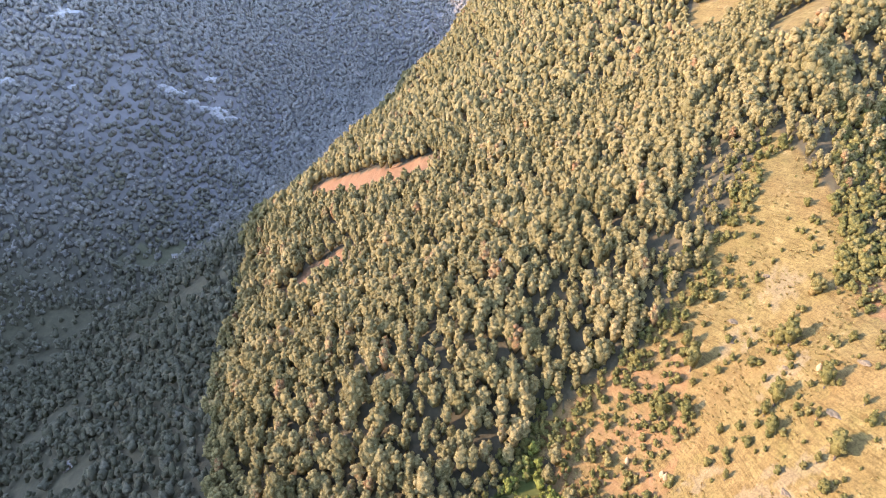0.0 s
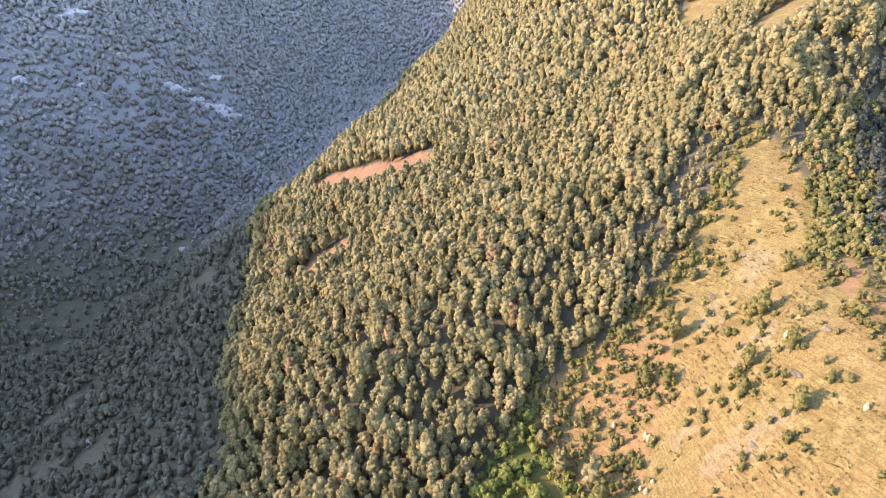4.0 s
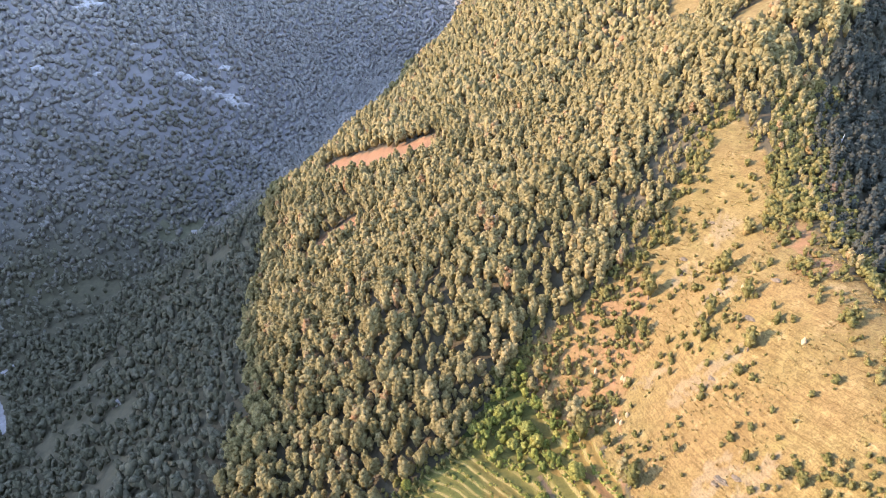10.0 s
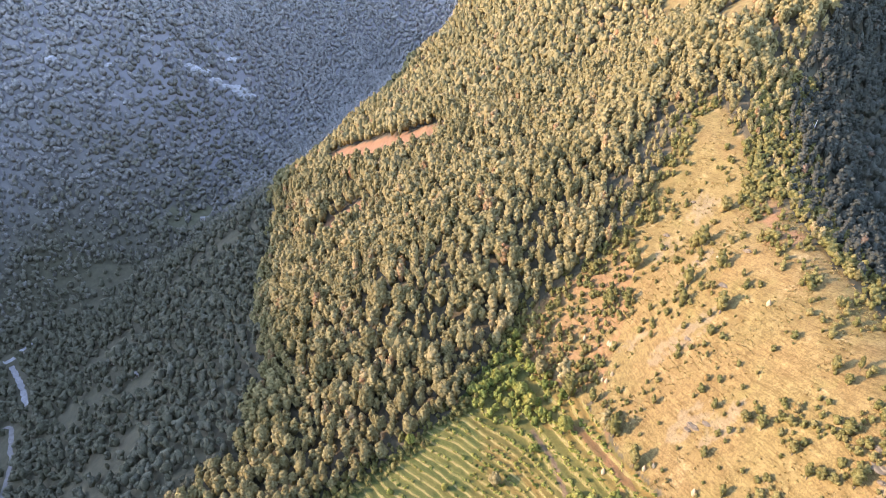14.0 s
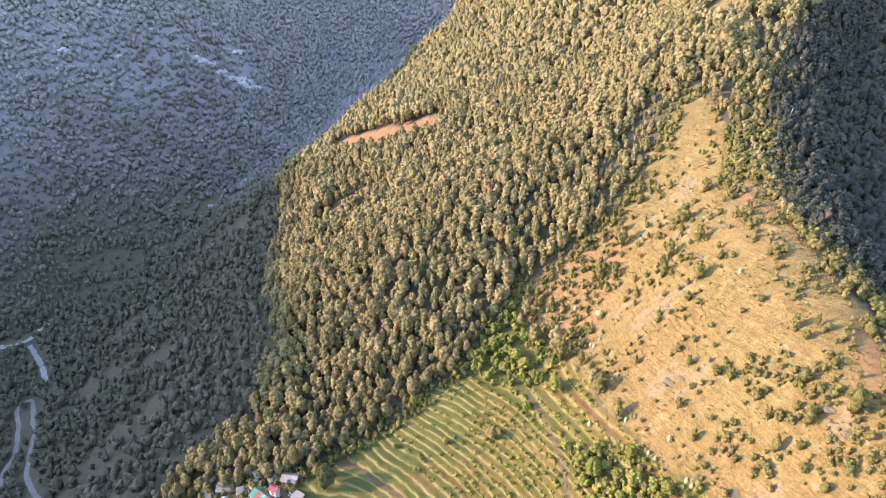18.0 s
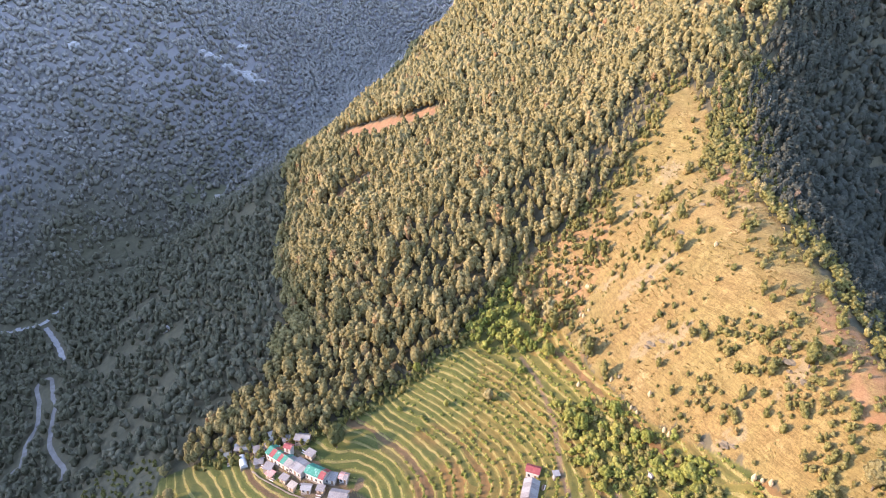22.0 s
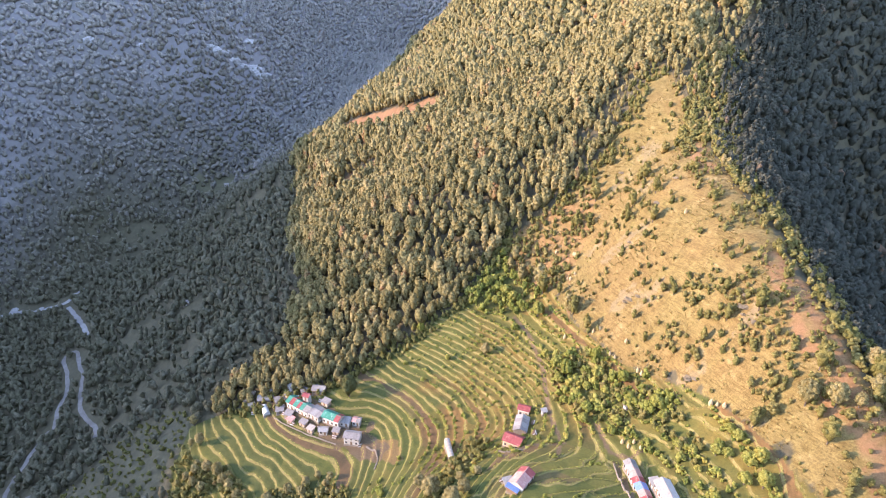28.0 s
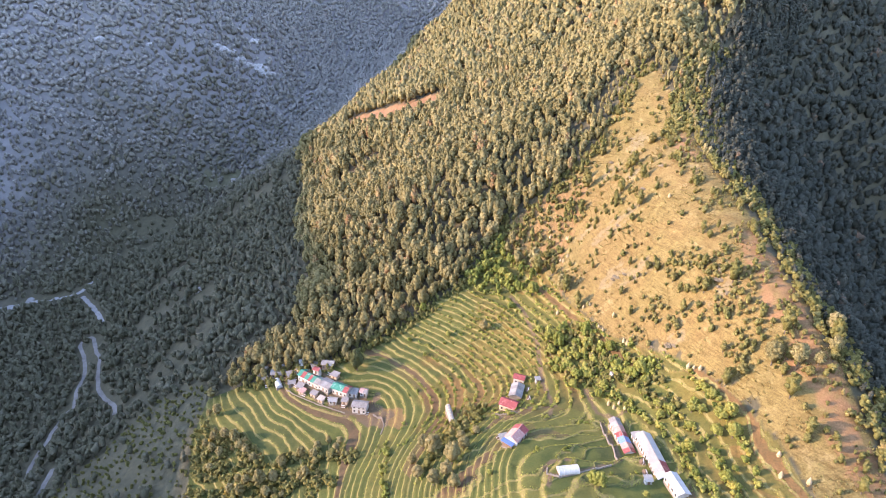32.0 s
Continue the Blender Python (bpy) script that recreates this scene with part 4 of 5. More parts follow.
house(-100.5, 279.4, 8, 8.8, 5.0, 3.0, [(1, S_), (1, Z), (1, S_)], STONE, "low stone house with patched grey roof", windows=2, rise=1.0)
house(-97.5, 284.0, 50, 6.0, 3.6, 2.8, [(1, Z), (1, S_)], STONE, "stone shed with patched sheet roof", windows=1, rise=0.8)
house(-76.4, 270.9, -20, 3.4, 2.8, 5.2, [(1, R_)], LIME, "narrow white annex with red roof", windows=1, doors=0, rise=0.6)
house(-84.6, 264.8, -20, 3.8, 3.0, 2.4, [(1, S_)], STONE, "small stone cow shed with slate roof", name="shed", windows=0, lean=True, rise=0.7)
house(-64.3, 253.4, -5, 4.0, 3.4, 2.5, [(1, Z)], LIME, "small white shed with tin roof", name="shed", windows=1, rise=0.7)
house(-75.6, 258.4, -30, 3.4, 2.6, 2.0, [(1, S_)], MUD, "low mud-walled byre below the long house", name="shed", windows=0, lean=True, rise=0.5)
house(-90.4, 268.6, 15, 3.6, 2.8, 2.2, [(1, S_)], STONE, "low stone byre with rough roof", name="shed", windows=0, lean=True, rise=0.5)
house(-108.0, 276.4, 30, 3.0, 2.4, 2.0, [(1, TANFILM)], STONE, "small stone hut under plastic sheet", name="shed", windows=0, lean=True, rise=0.5)
for hx, hy, ht, hl, hd, hm, words in ((-92.5, 276.0, 20, 4.6, 3.4, SLATE, "mud-walled shed with slate roof in the yard"), (-87.5, 277.4, -25, 3.6, 3.0, ZINC, "small shed with dull tin roof"),
                                      (-79.6, 279.2, 30, 4.2, 3.2, SLATE, "mud-walled cow shed with slate roof"), (-66.0, 268.6, -30, 4.0, 3.0, SLATE, "mud-walled lean-to behind the long house"),
                                      (-71.0, 254.6, -30, 3.2, 2.4, TANFILM, "low byre covered with dusty plastic sheet"), (-58.0, 252.6, -12, 3.0, 2.4, SLATE, "low mud-walled byre with slate roof"),
                                      (-82.8, 261.4, -33, 3.4, 2.6, PINK, "small shed with faded rusty roof")):
    house(hx, hy, ht, hl, hd, 2.2, [(1, hm), (1, hm)], MUD, words, name="shed", windows=0, lean=True, rise=0.55)
tunnel(-99.0, 271.2, -62, 7.4, 3.4, FILM, "white plastic tunnel beside the terraced field")
tunnel(-111.4, 283.0, 74, 8.0, 2.6, TANFILM, "dusty tan plastic tunnel at the field edge")
# ---- houses among the fields ----
house(24.4, 220.2, -28, 7.4, 5.6, 3.4, [(1, R_), (1, R_), (1, R_)], MUD, "house with bright red sheet roof", rise=1.5, windows=2)
house(28.6, 230.6, 76, 9.5, 5.4, 3.2, [(1, S_), (1, Z), (1, S_), (1, Z)], STONE, "stone house with long grey roof", rise=1.1, windows=3)
house(30.8, 240.8, -20, 5.0, 3.8, 3.6, [(1, R_), (1, R_)], LIME, "small white house with red roof", rise=0.9, windows=1)
house(24.6, 189.0, 56, 8.6, 5.2, 3.4, [(1, PINK), (1, PINK), (1, R_)], LIME, "white house with faded red roof", rise=1.4, windows=2)
house(21.0, 185.0, 56, 2.0, 4.2, 2.2, [(1, BLUE)], WOOD, "lean-to covered with blue tarpaulin", name="lean_to", lean=True, windows=0, rise=0.5)
house(19.8, 190.6, 20, 3.0, 2.4, 1.9, [(1, Z)], STONE, "low stone pen with tin roof", name="shed", lean=True, windows=0, rise=0.4)
tunnel(-2.4, 226.0, 102, 11.0, 2.6, TANFILM, "long dusty plastic tunnel beside bushes")
tunnel(40.6, 164.4, 10, 7.4, 3.8, FILM, "white plastic tunnel on a field terrace")
house(38.8, 236.0, 10, 2.0, 1.8, 2.2, [(1, Z)], LIME, "tiny white hut with tin roof", name="hut", lean=True, windows=0, rise=0.3)
# ---- school row ----
house(65.4, 187.0, -85, 19.0, 3.8, 2.7, [(2.2, S_), (1.6, Z), (3.6, PINK), (2.2, R_), (3.0, BLUE), (2.4, PINK), (2.0, R_)], LIME, "long row house with red, blue and zinc roof", rise=1.0, windows=6, doors=3)
house(72.8, 171.6, -85, 22.5, 5.2, 3.0, [(2.2, CEMENT, SHINY), (2.2, CEMENT, SHINY), (2.2, CEMENT, SHINY), (2.2, CEMENT, SHINY), (2.2, CEMENT, SHINY), (2.0, CEMENT, R_), (2.0, CEMENT, R_), (2.0, SHINY, R_)], LIME, "very long white building with zinc and red roof", rise=1.3, windows=8, doors=4)
house(70.2, 184.6, -85, 3.2, 2.6, 2.6, [(1, Z)], LIME, "small white porch building with zinc roof", rise=0.5, windows=0, lean=True)
house(75.0, 154.4, -80, 9.0, 4.2, 2.7, [(1, SHINY), (1, SHINY), (1, SHINY)], LIME, "white building with bright zinc roof", rise=0.8, windows=3)
house(66.8, 158.2, 3, 2.2, 2.0, 2.4, [(1, Z)], LIME, "small white toilet hut", name="hut", lean=True, windows=0, rise=0.3)
house(70.0, 223.6, 20, 2.2, 2.0, 2.0, [(1, Z)], LIME, "small white hut among yellow trees", name="hut", lean=True, windows=0, rise=0.3)
# ---- lonely huts ----
for hx, hy, ht, hm, words in ((14.9, 415.0, 20, BLUE, "blue-roofed hut in a forest clearing"), (15.2, 408.0, 60, ZINC, "zinc-roofed hut in a forest clearing"),
                              (1.1, 422.0, -15, ZINC, "pale hut hidden in the forest"), (-212.7, 427.0, 25, ZINC, "white hut in the shaded valley"),
                              (-290.3, 724.7, 10, ZINC, "small pale hut on the far slope"), (-249.7, 462.8, -30, SLATE, "grey hut in the shaded valley")):
    house(hx, hy, ht, 5.0, 3.6, 3.4, [(1, hm), (1, hm)], LIME, words, name="hut", windows=1, rise=0.9, group="lonely huts")


# ---- haystacks ----
def make_haystack():
    ob = root("haystack", "pale conical straw haystack on the dry slope", "haystack", "haystacks on the hillside")
    rr = np.random.default_rng(5)
    v, f, n = [], [], 14
    prof = ((0.75, -0.5), (0.95, 0.15), (1.12, 0.75), (1.1, 1.25), (0.82, 1.9), (0.46, 2.6), (0.16, 3.1))
    for rad, z in prof:
        for i in range(n):
            a = 2 * math.pi * i / n
            k = rad * rr.uniform(0.9, 1.08)
            v.append((math.cos(a) * k, math.sin(a) * k, z + rr.uniform(-0.05, 0.05)))
    for j in range(len(prof) - 1):
        for i in range(n):
            f.append((j * n + i, j * n + (i + 1) % n, (j + 1) * n + (i + 1) % n, (j + 1) * n + i))
    f.append(tuple(range(len(v) - n, len(v))))
    part("straw", from_arrays(v, f), STRAW, ob)
    part("pole", block(0.09, 0.09, 1.2, 0, 0, 2.8, 0.01), WOOD, ob, "bare wooden centre pole")
    return ob


HAY = ((71.4, 362.9), (64.1, 325.0), (55.4, 336.0), (66.2, 339.9), (100.8, 323.5), (63.5, 326.5), (61.2, 308.4), (57.7, 308.5), (58.8, 306.6), (51.8, 272.0), (63.6, 266.3),
       (66.3, 265.6), (75.1, 252.5), (68.4, 251.8), (69.9, 248.6), (77.0, 237.7), (77.9, 235.2), (106.1, 291.2), (94.6, 206.8), (96.2, 205.0), (97.9, 203.2), (110.1, 161.0),
       (107.2, 153.0), (114.0, 149.0), (65.4, 209.2), (67.0, 206.4), (69.0, 206.9), (70.6, 203.6))
stack = make_haystack()
rr = np.random.default_rng(9)
for k, (hx, hy) in enumerate(HAY):
    g = rr.uniform(0.62, 0.9)
    m = pose(hx, hy, float(ground_height(hx, hy)), rr.uniform(-3, 3), rr.uniform(-3, 3), rr.uniform(0, 360)) @ Matrix.Diagonal((g, g, g * rr.uniform(0.9, 1.15), 1))
    if k == 0:
        stack.matrix_basis = m
    else:
        copy_thing(stack, m)


# ---- rocks ----
def boulder(name, x, y, sx, sy, sz, mat, label, category, group, seed, sink=0.35, turn=0):
    bm = bmesh.new()
    bmesh.ops.create_icosphere(bm, subdivisions=3, radius=1)
    off = Vector((seed * 3.1, seed * 1.7, 0))
    for v in bm.verts:
        d = v.co.normalized()
        k = 1 + 0.5 * noise.noise(d * 1.6 + off) + 0.3 * noise.noise(d * 4 + off) - 0.16 * abs(noise.noise(d * 8 + off))
        v.co = Vector((d.x * sx * k, d.y * sy * k, d.z * sz * k))
    me = bpy.data.meshes.new(name)
    bm.to_mesh(me)
    bm.free()
    me.materials.append(mat)
    ob = tagged(new(name, me), label, category, group)
    ob.matrix_basis = pose(x, y, float(ground_height(x, y)) + sz * (0.5 - sink) - 0.2 * sz, 0, 0, turn)
    return ob


for k, (bx, by, bs) in enumerate(((111.8, 231.6, 2.6), (91.4, 221.0, 2.4), (112.5, 222.5, 2.2), (79.1, 270.2, 2.4), (82.6, 268.3, 1.8), (77.7, 270.3, 1.6), (84.7, 299.4, 1.6), (98.5, 309.8, 2.2),
                                  (108.9, 317.7, 1.8), (92.8, 358.8, 2.2), (105.7, 368.9, 1.6), (90.0, 352.0, 1.3), (113.4, 236.0, 1.6), (93.0, 219.0, 1.5), (110.5, 228.5, 1.4), (86.0, 226.0, 1.3), (96.5, 331.0, 1.2))):
    boulder("rock_outcrop", bx, by, bs * 0.95, bs * 0.8, bs * 0.3, ROCK, "pale weathered rock outcrop in dry grass", "rock", "rocks on the hillside", k + 1, 0.5, 40 * k)
for k, (bx, by, bs) in enumerate(((-339, 851, 4), (-332, 856, 6), (-324, 865, 5), (-315, 870, 6), (-306, 877, 5), (-299, 884, 6), (-291, 889, 8), (-285, 890, 7), (-301, 901, 5), (-296, 907, 4),
                                  (-434, 837, 6), (-424, 846, 8), (-376, 831, 4), (-403, 796, 3.5), (-457, 778, 5))):
    boulder("cliff", bx, by, bs * 1.5, bs * 0.5, bs * 0.8, CLIFF, "pale grey cliff on the forested valley wall", "cliff", "cliffs on the valley wall", k + 31, 0.2, 35)
for k, (px, py, ph) in enumerate(((162.9, 389.5, 9.0), (168.4, 395.3, 6.0))):
    v, f = stem(np.random.default_rng(k), ph, 0.28, 2, 6)
    ob = root("dead_tree", "bleached leafless trunk standing on the ridge", "dead tree", "dead trunks", pose(px, py, float(ground_height(px, py)), 4, 6, 0))
    part("trunk", from_arrays(v + (0, 0, 0), f.tolist()), PALE_WOOD, ob)


# ---- single trees and bushes ----
def make_tree(name, label, category, group, seed, lobes, leaves, width, height, base, leaf, mat, shade, limbs=3, cone=0.0):
    rt = np.random.default_rng(seed)
    ob = root(name, label, category, group)
    v, f, t = clump_crown(rt, lobes, leaves, width, height, base, leaf, cone)
    crown = new("crown", leaf_mesh("crown", v, f, t, mat, shade))
    crown.parent = ob
    v, f = stem(rt, height, width * 0.035 + 0.04, limbs)
    part("trunk", from_arrays(v, f.tolist()), BARK, ob)
    return ob


def scatter(makers, spots, seed, fit=1.0):
    """Copies of the given trees over spots of east, north and crown width."""
    rs = np.random.default_rng(seed)
    used = set()
    for x, y, w in spots:
        k = int(rs.integers(0, len(makers)))
        ob, width = makers[k]
        g = w * fit / width
        m = pose(x, y, float(ground_height(x, y)) - 0.05, 0, 0, rs.uniform(0, 360)) @ Matrix.Diagonal((g, g, g * rs.uniform(0.85, 1.15), 1))
        if k in used:
            copy_thing(ob, m)
        else:
            ob.matrix_basis = m
            used.add(k)
    for k, (ob, _) in enumerate(makers):
        if k not in used:
            for o in (*ob.children_recursive, ob):
                bpy.data.objects.remove(o)


BUSH = [(make_tree("bush", "olive-green bush on the dry grass slope", "bush", "bushes on the hillside", 50 + k, 11, 30, 3.5, 5.0, 0.1, 0.42, SHRUB_TREE, 0.35, 4, 0.25), 3.6) for k in range(4)] + \
       [(make_tree("bush", "slender green bush on the dry grass slope", "bush", "bushes on the hillside", 60 + k, 10, 28, 2.8, 6.2, 0.2, 0.42, SHRUB_TREE, 0.25, 3, 0.5), 3.0) for k in range(3)]
HILL_TOP = ((101.4, 395.2, 3.0), (105.8, 383.6, 2.3), (118.2, 366.7, 3.8), (97.0, 388.2, 2.9), (95.2, 377.5, 6.5), (88.6, 370.0, 5.7), (97.5, 369.9, 5.0), (101.8, 356.6, 3.1), (89.2, 357.2, 2.4), (107.1, 346.9, 2.5),
            (112.5, 350.8, 5.1), (117.0, 349.1, 3.9), (119.2, 343.9, 2.7), (111.9, 340.3, 1.9), (97.9, 340.2, 5.6), (99.6, 337.8, 5.0), (102.1, 334.3, 4.2), (90.7, 339.2, 3.6), (92.5, 346.3, 2.3), (91.0, 331.4, 3.0),
            (94.9, 329.2, 3.6), (96.6, 329.3, 2.5), (102.0, 323.5, 2.4), (105.1, 326.6, 1.6), (110.2, 326.9, 2.6), (116.1, 325.2, 2.4), (103.6, 307.2, 2.4), (97.4, 320.1, 4.6), (99.5, 317.6, 3.9), (101.8, 315.7, 3.8))
HILL_MIDDLE = ((92.9, 314.7, 3.9), (95.2, 310.9, 2.7), (87.6, 321.7, 5.1), (90.3, 322.4, 4.1), (86.4, 315.0, 3.4), (82.8, 313.7, 1.8), (82.6, 317.9, 2.0), (78.5, 326.5, 3.9), (73.1, 335.0, 4.1), (72.3, 338.1, 3.9),
               (66.2, 342.6, 5.5), (61.6, 343.3, 5.5), (75.3, 322.9, 2.4), (75.5, 312.6, 2.4), (88.8, 302.0, 4.6), (91.5, 301.4, 3.6), (94.4, 299.8, 5.0), (93.9, 294.2, 3.5), (90.0, 294.7, 3.2), (76.9, 346.4, 6.0),
               (77.5, 351.0, 5.5), (68.9, 343.0, 4.7), (65.4, 358.5, 5.0), (62.3, 360.2, 4.6), (84.3, 362.5, 4.2), (77.8, 358.6, 5.4), (70.2, 365.4, 3.8), (75.9, 364.9, 3.8), (83.2, 337.6, 3.4), (83.4, 344.5, 2.5))
HILL_FOOTSLOPE = ((102.3, 303.5, 2.3), (103.5, 303.0, 1.8), (104.3, 300.8, 1.9), (60.3, 288.7, 3.4), (70.1, 284.5, 2.9), (70.2, 277.0, 2.8), (84.8, 270.7, 3.1), (91.0, 262.2, 4.0), (90.5, 267.3, 2.4), (93.9, 257.6, 2.9),
                  (85.2, 260.2, 3.4), (73.4, 266.3, 2.1), (79.2, 260.0, 2.4), (82.3, 254.8, 2.8), (87.0, 250.1, 2.9), (81.2, 247.7, 2.5), (91.0, 244.7, 3.7), (89.0, 234.3, 3.6), (52.5, 300.3, 6.0), (50.0, 314.4, 5.8),
                  (45.0, 328.1, 5.9), (39.6, 325.4, 5.2), (40.2, 347.2, 5.3), (45.1, 342.9, 5.0), (45.6, 333.9, 5.0), (54.2, 332.4, 5.0), (54.2, 323.2, 5.1), (56.8, 282.1, 5.2), (45.1, 308.4, 6.0), (60.7, 268.7, 5.3))
HILL_EAST = ((98.0, 246.8, 4.6), (96.9, 250.9, 2.8), (98.7, 239.2, 4.5), (100.8, 237.0, 3.5), (105.6, 230.8, 3.7), (114.6, 226.6, 5.0), (107.0, 243.2, 4.5), (109.1, 243.0, 3.5), (109.3, 245.6, 2.7), (93.7, 236.4, 4.5),
             (91.7, 244.0, 3.7), (97.6, 229.8, 3.8), (88.8, 234.5, 4.0), (91.5, 227.5, 3.1), (84.0, 233.0, 2.0), (113.1, 261.1, 2.8), (114.6, 256.1, 3.1), (118.8, 258.8, 2.8), (121.1, 256.5, 2.8), (118.7, 246.7, 2.3),
             (117.2, 239.5, 2.1), (120.9, 236.4, 2.0), (130.7, 255.1, 4.6), (132.6, 270.7, 4.8), (138.0, 269.6, 4.8), (113.5, 213.7, 4.6), (115.9, 213.7, 4.6), (118.6, 212.1, 3.0), (108.8, 214.1, 3.9), (108.4, 211.0, 3.9))
RIDGE_END = ((119.7, 220.0, 2.4), (121.2, 202.6, 4.6), (123.6, 197.6, 5.4), (129.2, 194.9, 4.5), (121.8, 189.0, 5.3), (119.0, 184.7, 5.2), (126.2, 181.6, 3.8), (126.9, 179.1, 3.7), (119.1, 177.6, 5.1), (121.8, 172.5, 5.9),
             (120.4, 164.5, 4.1), (125.2, 163.8, 4.9), (125.4, 159.0, 2.9), (124.1, 154.3, 2.8), (127.0, 168.6, 2.1), (126.4, 153.1, 2.3), (140.1, 193.2, 7.1), (146.9, 194.2, 4.5), (135.6, 185.2, 3.5), (148.4, 185.3, 3.8),
             (149.0, 175.2, 3.4), (144.3, 164.9, 3.2), (138.8, 154.7, 3.9), (108.5, 192.4, 4.6), (105.6, 192.8, 4.6), (103.1, 191.9, 3.7), (99.5, 199.0, 3.8), (95.8, 210.7, 3.6), (105.4, 203.7, 4.7), (126.3, 143.1, 3.7))
scatter(BUSH, HILL_TOP + HILL_MIDDLE + HILL_FOOTSLOPE + HILL_EAST + RIDGE_END, 70, 0.8)

FIELD_TREE = [(make_tree("tree", "yellow-green broadleaf tree beside the terraced fields", "tree", "trees among the fields", 80 + k, 18, 30, 6.0, 7.2, 0.6, 0.5, FRESH_TREE, 0.5, 4), 6.0) for k in range(5)]
EAST_BELT = ((97.9, 189.9, 4.6), (96.6, 194.0, 4.7), (91.3, 189.1, 5.6), (98.5, 181.1, 8.0), (95.3, 175.6, 5.3), (85.3, 171.9, 5.2), (99.7, 172.5, 6.0), (95.7, 159.2, 4.1), (93.2, 151.0, 3.9), (46.5, 250.6, 8.2),
             (50.9, 254.9, 6.2), (62.8, 253.0, 6.1), (62.0, 243.5, 8.4), (70.8, 236.2, 6.6), (57.0, 240.7, 5.8), (54.6, 254.2, 5.1), (29.4, 290.1, 5.9), (29.7, 311.4, 9.0), (41.0, 292.8, 8.6), (49.4, 154.5, 7.7),
             (55.3, 228.8, 7.8), (52.8, 223.5, 5.1), (60.4, 229.8, 5.2), (64.7, 218.0, 5.8), (76.7, 217.0, 5.7), (79.9, 211.7, 5.6), (81.7, 197.9, 6.1), (85.3, 193.5, 5.2), (80.9, 192.2, 4.5), (84.6, 185.9, 4.4))
MIDDLE_BELT = ((85.4, 173.6, 5.5), (83.0, 162.6, 3.3), (92.3, 190.4, 5.1), (64.2, 151.2, 3.8), (16.4, 327.1, 8.5), (11.5, 324.5, 7.3), (5.5, 322.1, 6.0), (26.8, 319.0, 9.0), (20.8, 313.9, 7.1), (-21.8, 313.3, 4.8),
               (-25.3, 312.0, 3.6), (-20.2, 306.2, 5.9), (-32.2, 307.5, 3.6), (-41.3, 302.5, 3.5), (-47.7, 305.6, 4.8), (-27.0, 287.7, 4.5), (-17.2, 275.2, 2.9), (-4.8, 284.5, 4.5), (46.7, 257.9, 9.1), (49.9, 252.3, 7.9),
               (42.6, 266.6, 6.2), (47.3, 238.3, 5.7), (13.3, 222.4, 3.5), (13.4, 171.8, 3.5), (31.5, 179.3, 2.6), (7.7, 204.6, 5.7), (-32.4, 200.8, 3.5), (-30.5, 189.9, 3.4))
YELLOW_TREES = ((79, 217, 9.0), (101, 180, 8.0), (91, 155, 5.5), (94, 187, 6.0), (62, 214, 5.0), (48, 157, 8.0), (58, 249, 7.0), (68, 241, 7.5))
scatter(FIELD_TREE, EAST_BELT + MIDDLE_BELT + YELLOW_TREES, 71, 0.9)

DARK_TREE = [(make_tree("tree", "dark olive broadleaf tree with dense rounded crown", "tree", "dark trees below the village", 90 + k, 18, 30, 5.6, 8.0, 0.8, 0.5, OAK_TREE, 0.4, 4, 0.25), 6.0) for k in range(4)]
SPUR_BELT = ((-99.0, 212.5, 5.7), (-103.6, 214.1, 4.8), (-105.9, 209.2, 5.7), (-91.1, 209.2, 7.6), (-84.6, 210.3, 6.6), (-71.5, 208.8, 5.6), (-86.3, 203.0, 5.6), (-78.2, 201.4, 4.6), (-99.9, 206.3, 4.7), (-121.1, 223.2, 6.0),
             (-128.2, 236.5, 5.2), (-123.8, 233.5, 4.1), (-118.4, 230.4, 6.1), (-118.5, 239.8, 5.2), (-112.1, 236.6, 5.2), (-108.7, 232.7, 6.1), (-104.7, 230.0, 6.1), (-125.6, 244.4, 4.2), (-133.8, 256.9, 4.4), (-138.7, 272.3, 4.6),
             (-57.0, 222.7, 4.9), (-67.4, 220.1, 5.8), (-0.8, 186.5, 9.6), (3.7, 193.1, 7.8), (-3.0, 180.1, 7.5), (2.5, 201.0, 6.0), (14.4, 281.3, 6.6))
HEDGE_TREES = ((-14, 206, 7.0), (-9, 198, 7.5), (-15, 186, 7.0), (-8, 178, 8.0), (0, 172, 7.0), (9, 203, 5.0), (-18, 196, 6.0), (-67, 226, 6.0), (-56, 227, 5.0), (-62, 229, 4.6), (-83, 219, 7.0), (-74, 222, 6.0), (-99, 224, 6.0),
               (-69, 209, 6.5), (-129, 257, 5.0), (-125, 240, 5.5), (141, 197, 6.5), (137, 188, 7.0), (130, 184, 6.0), (124, 186, 6.5), (117, 190, 6.5))
scatter(DARK_TREE, SPUR_BELT + HEDGE_TREES, 72, 0.95)

EDGE_TREE = [(make_tree("tree", "tall olive oak at the forest edge", "tree", "oaks along the forest edge", 110 + k, 14, 20, 4.6, 10.0, 0.8, 0.5, OAK_TREE, 0.2, 4, 0.5), 6.0) for k in range(6)]
re_ = np.random.default_rng(77)
ex, ey = spaced(re_, lambda x, y: sunlit_wood(x, y) & edge_belt(x, y) & ~under_giants(x, y), 4.5, -135, 60, 270, 345)
scatter(EDGE_TREE, [(a, b, re_.uniform(4.2, 7.4)) for a, b in zip(ex, ey)], 73)

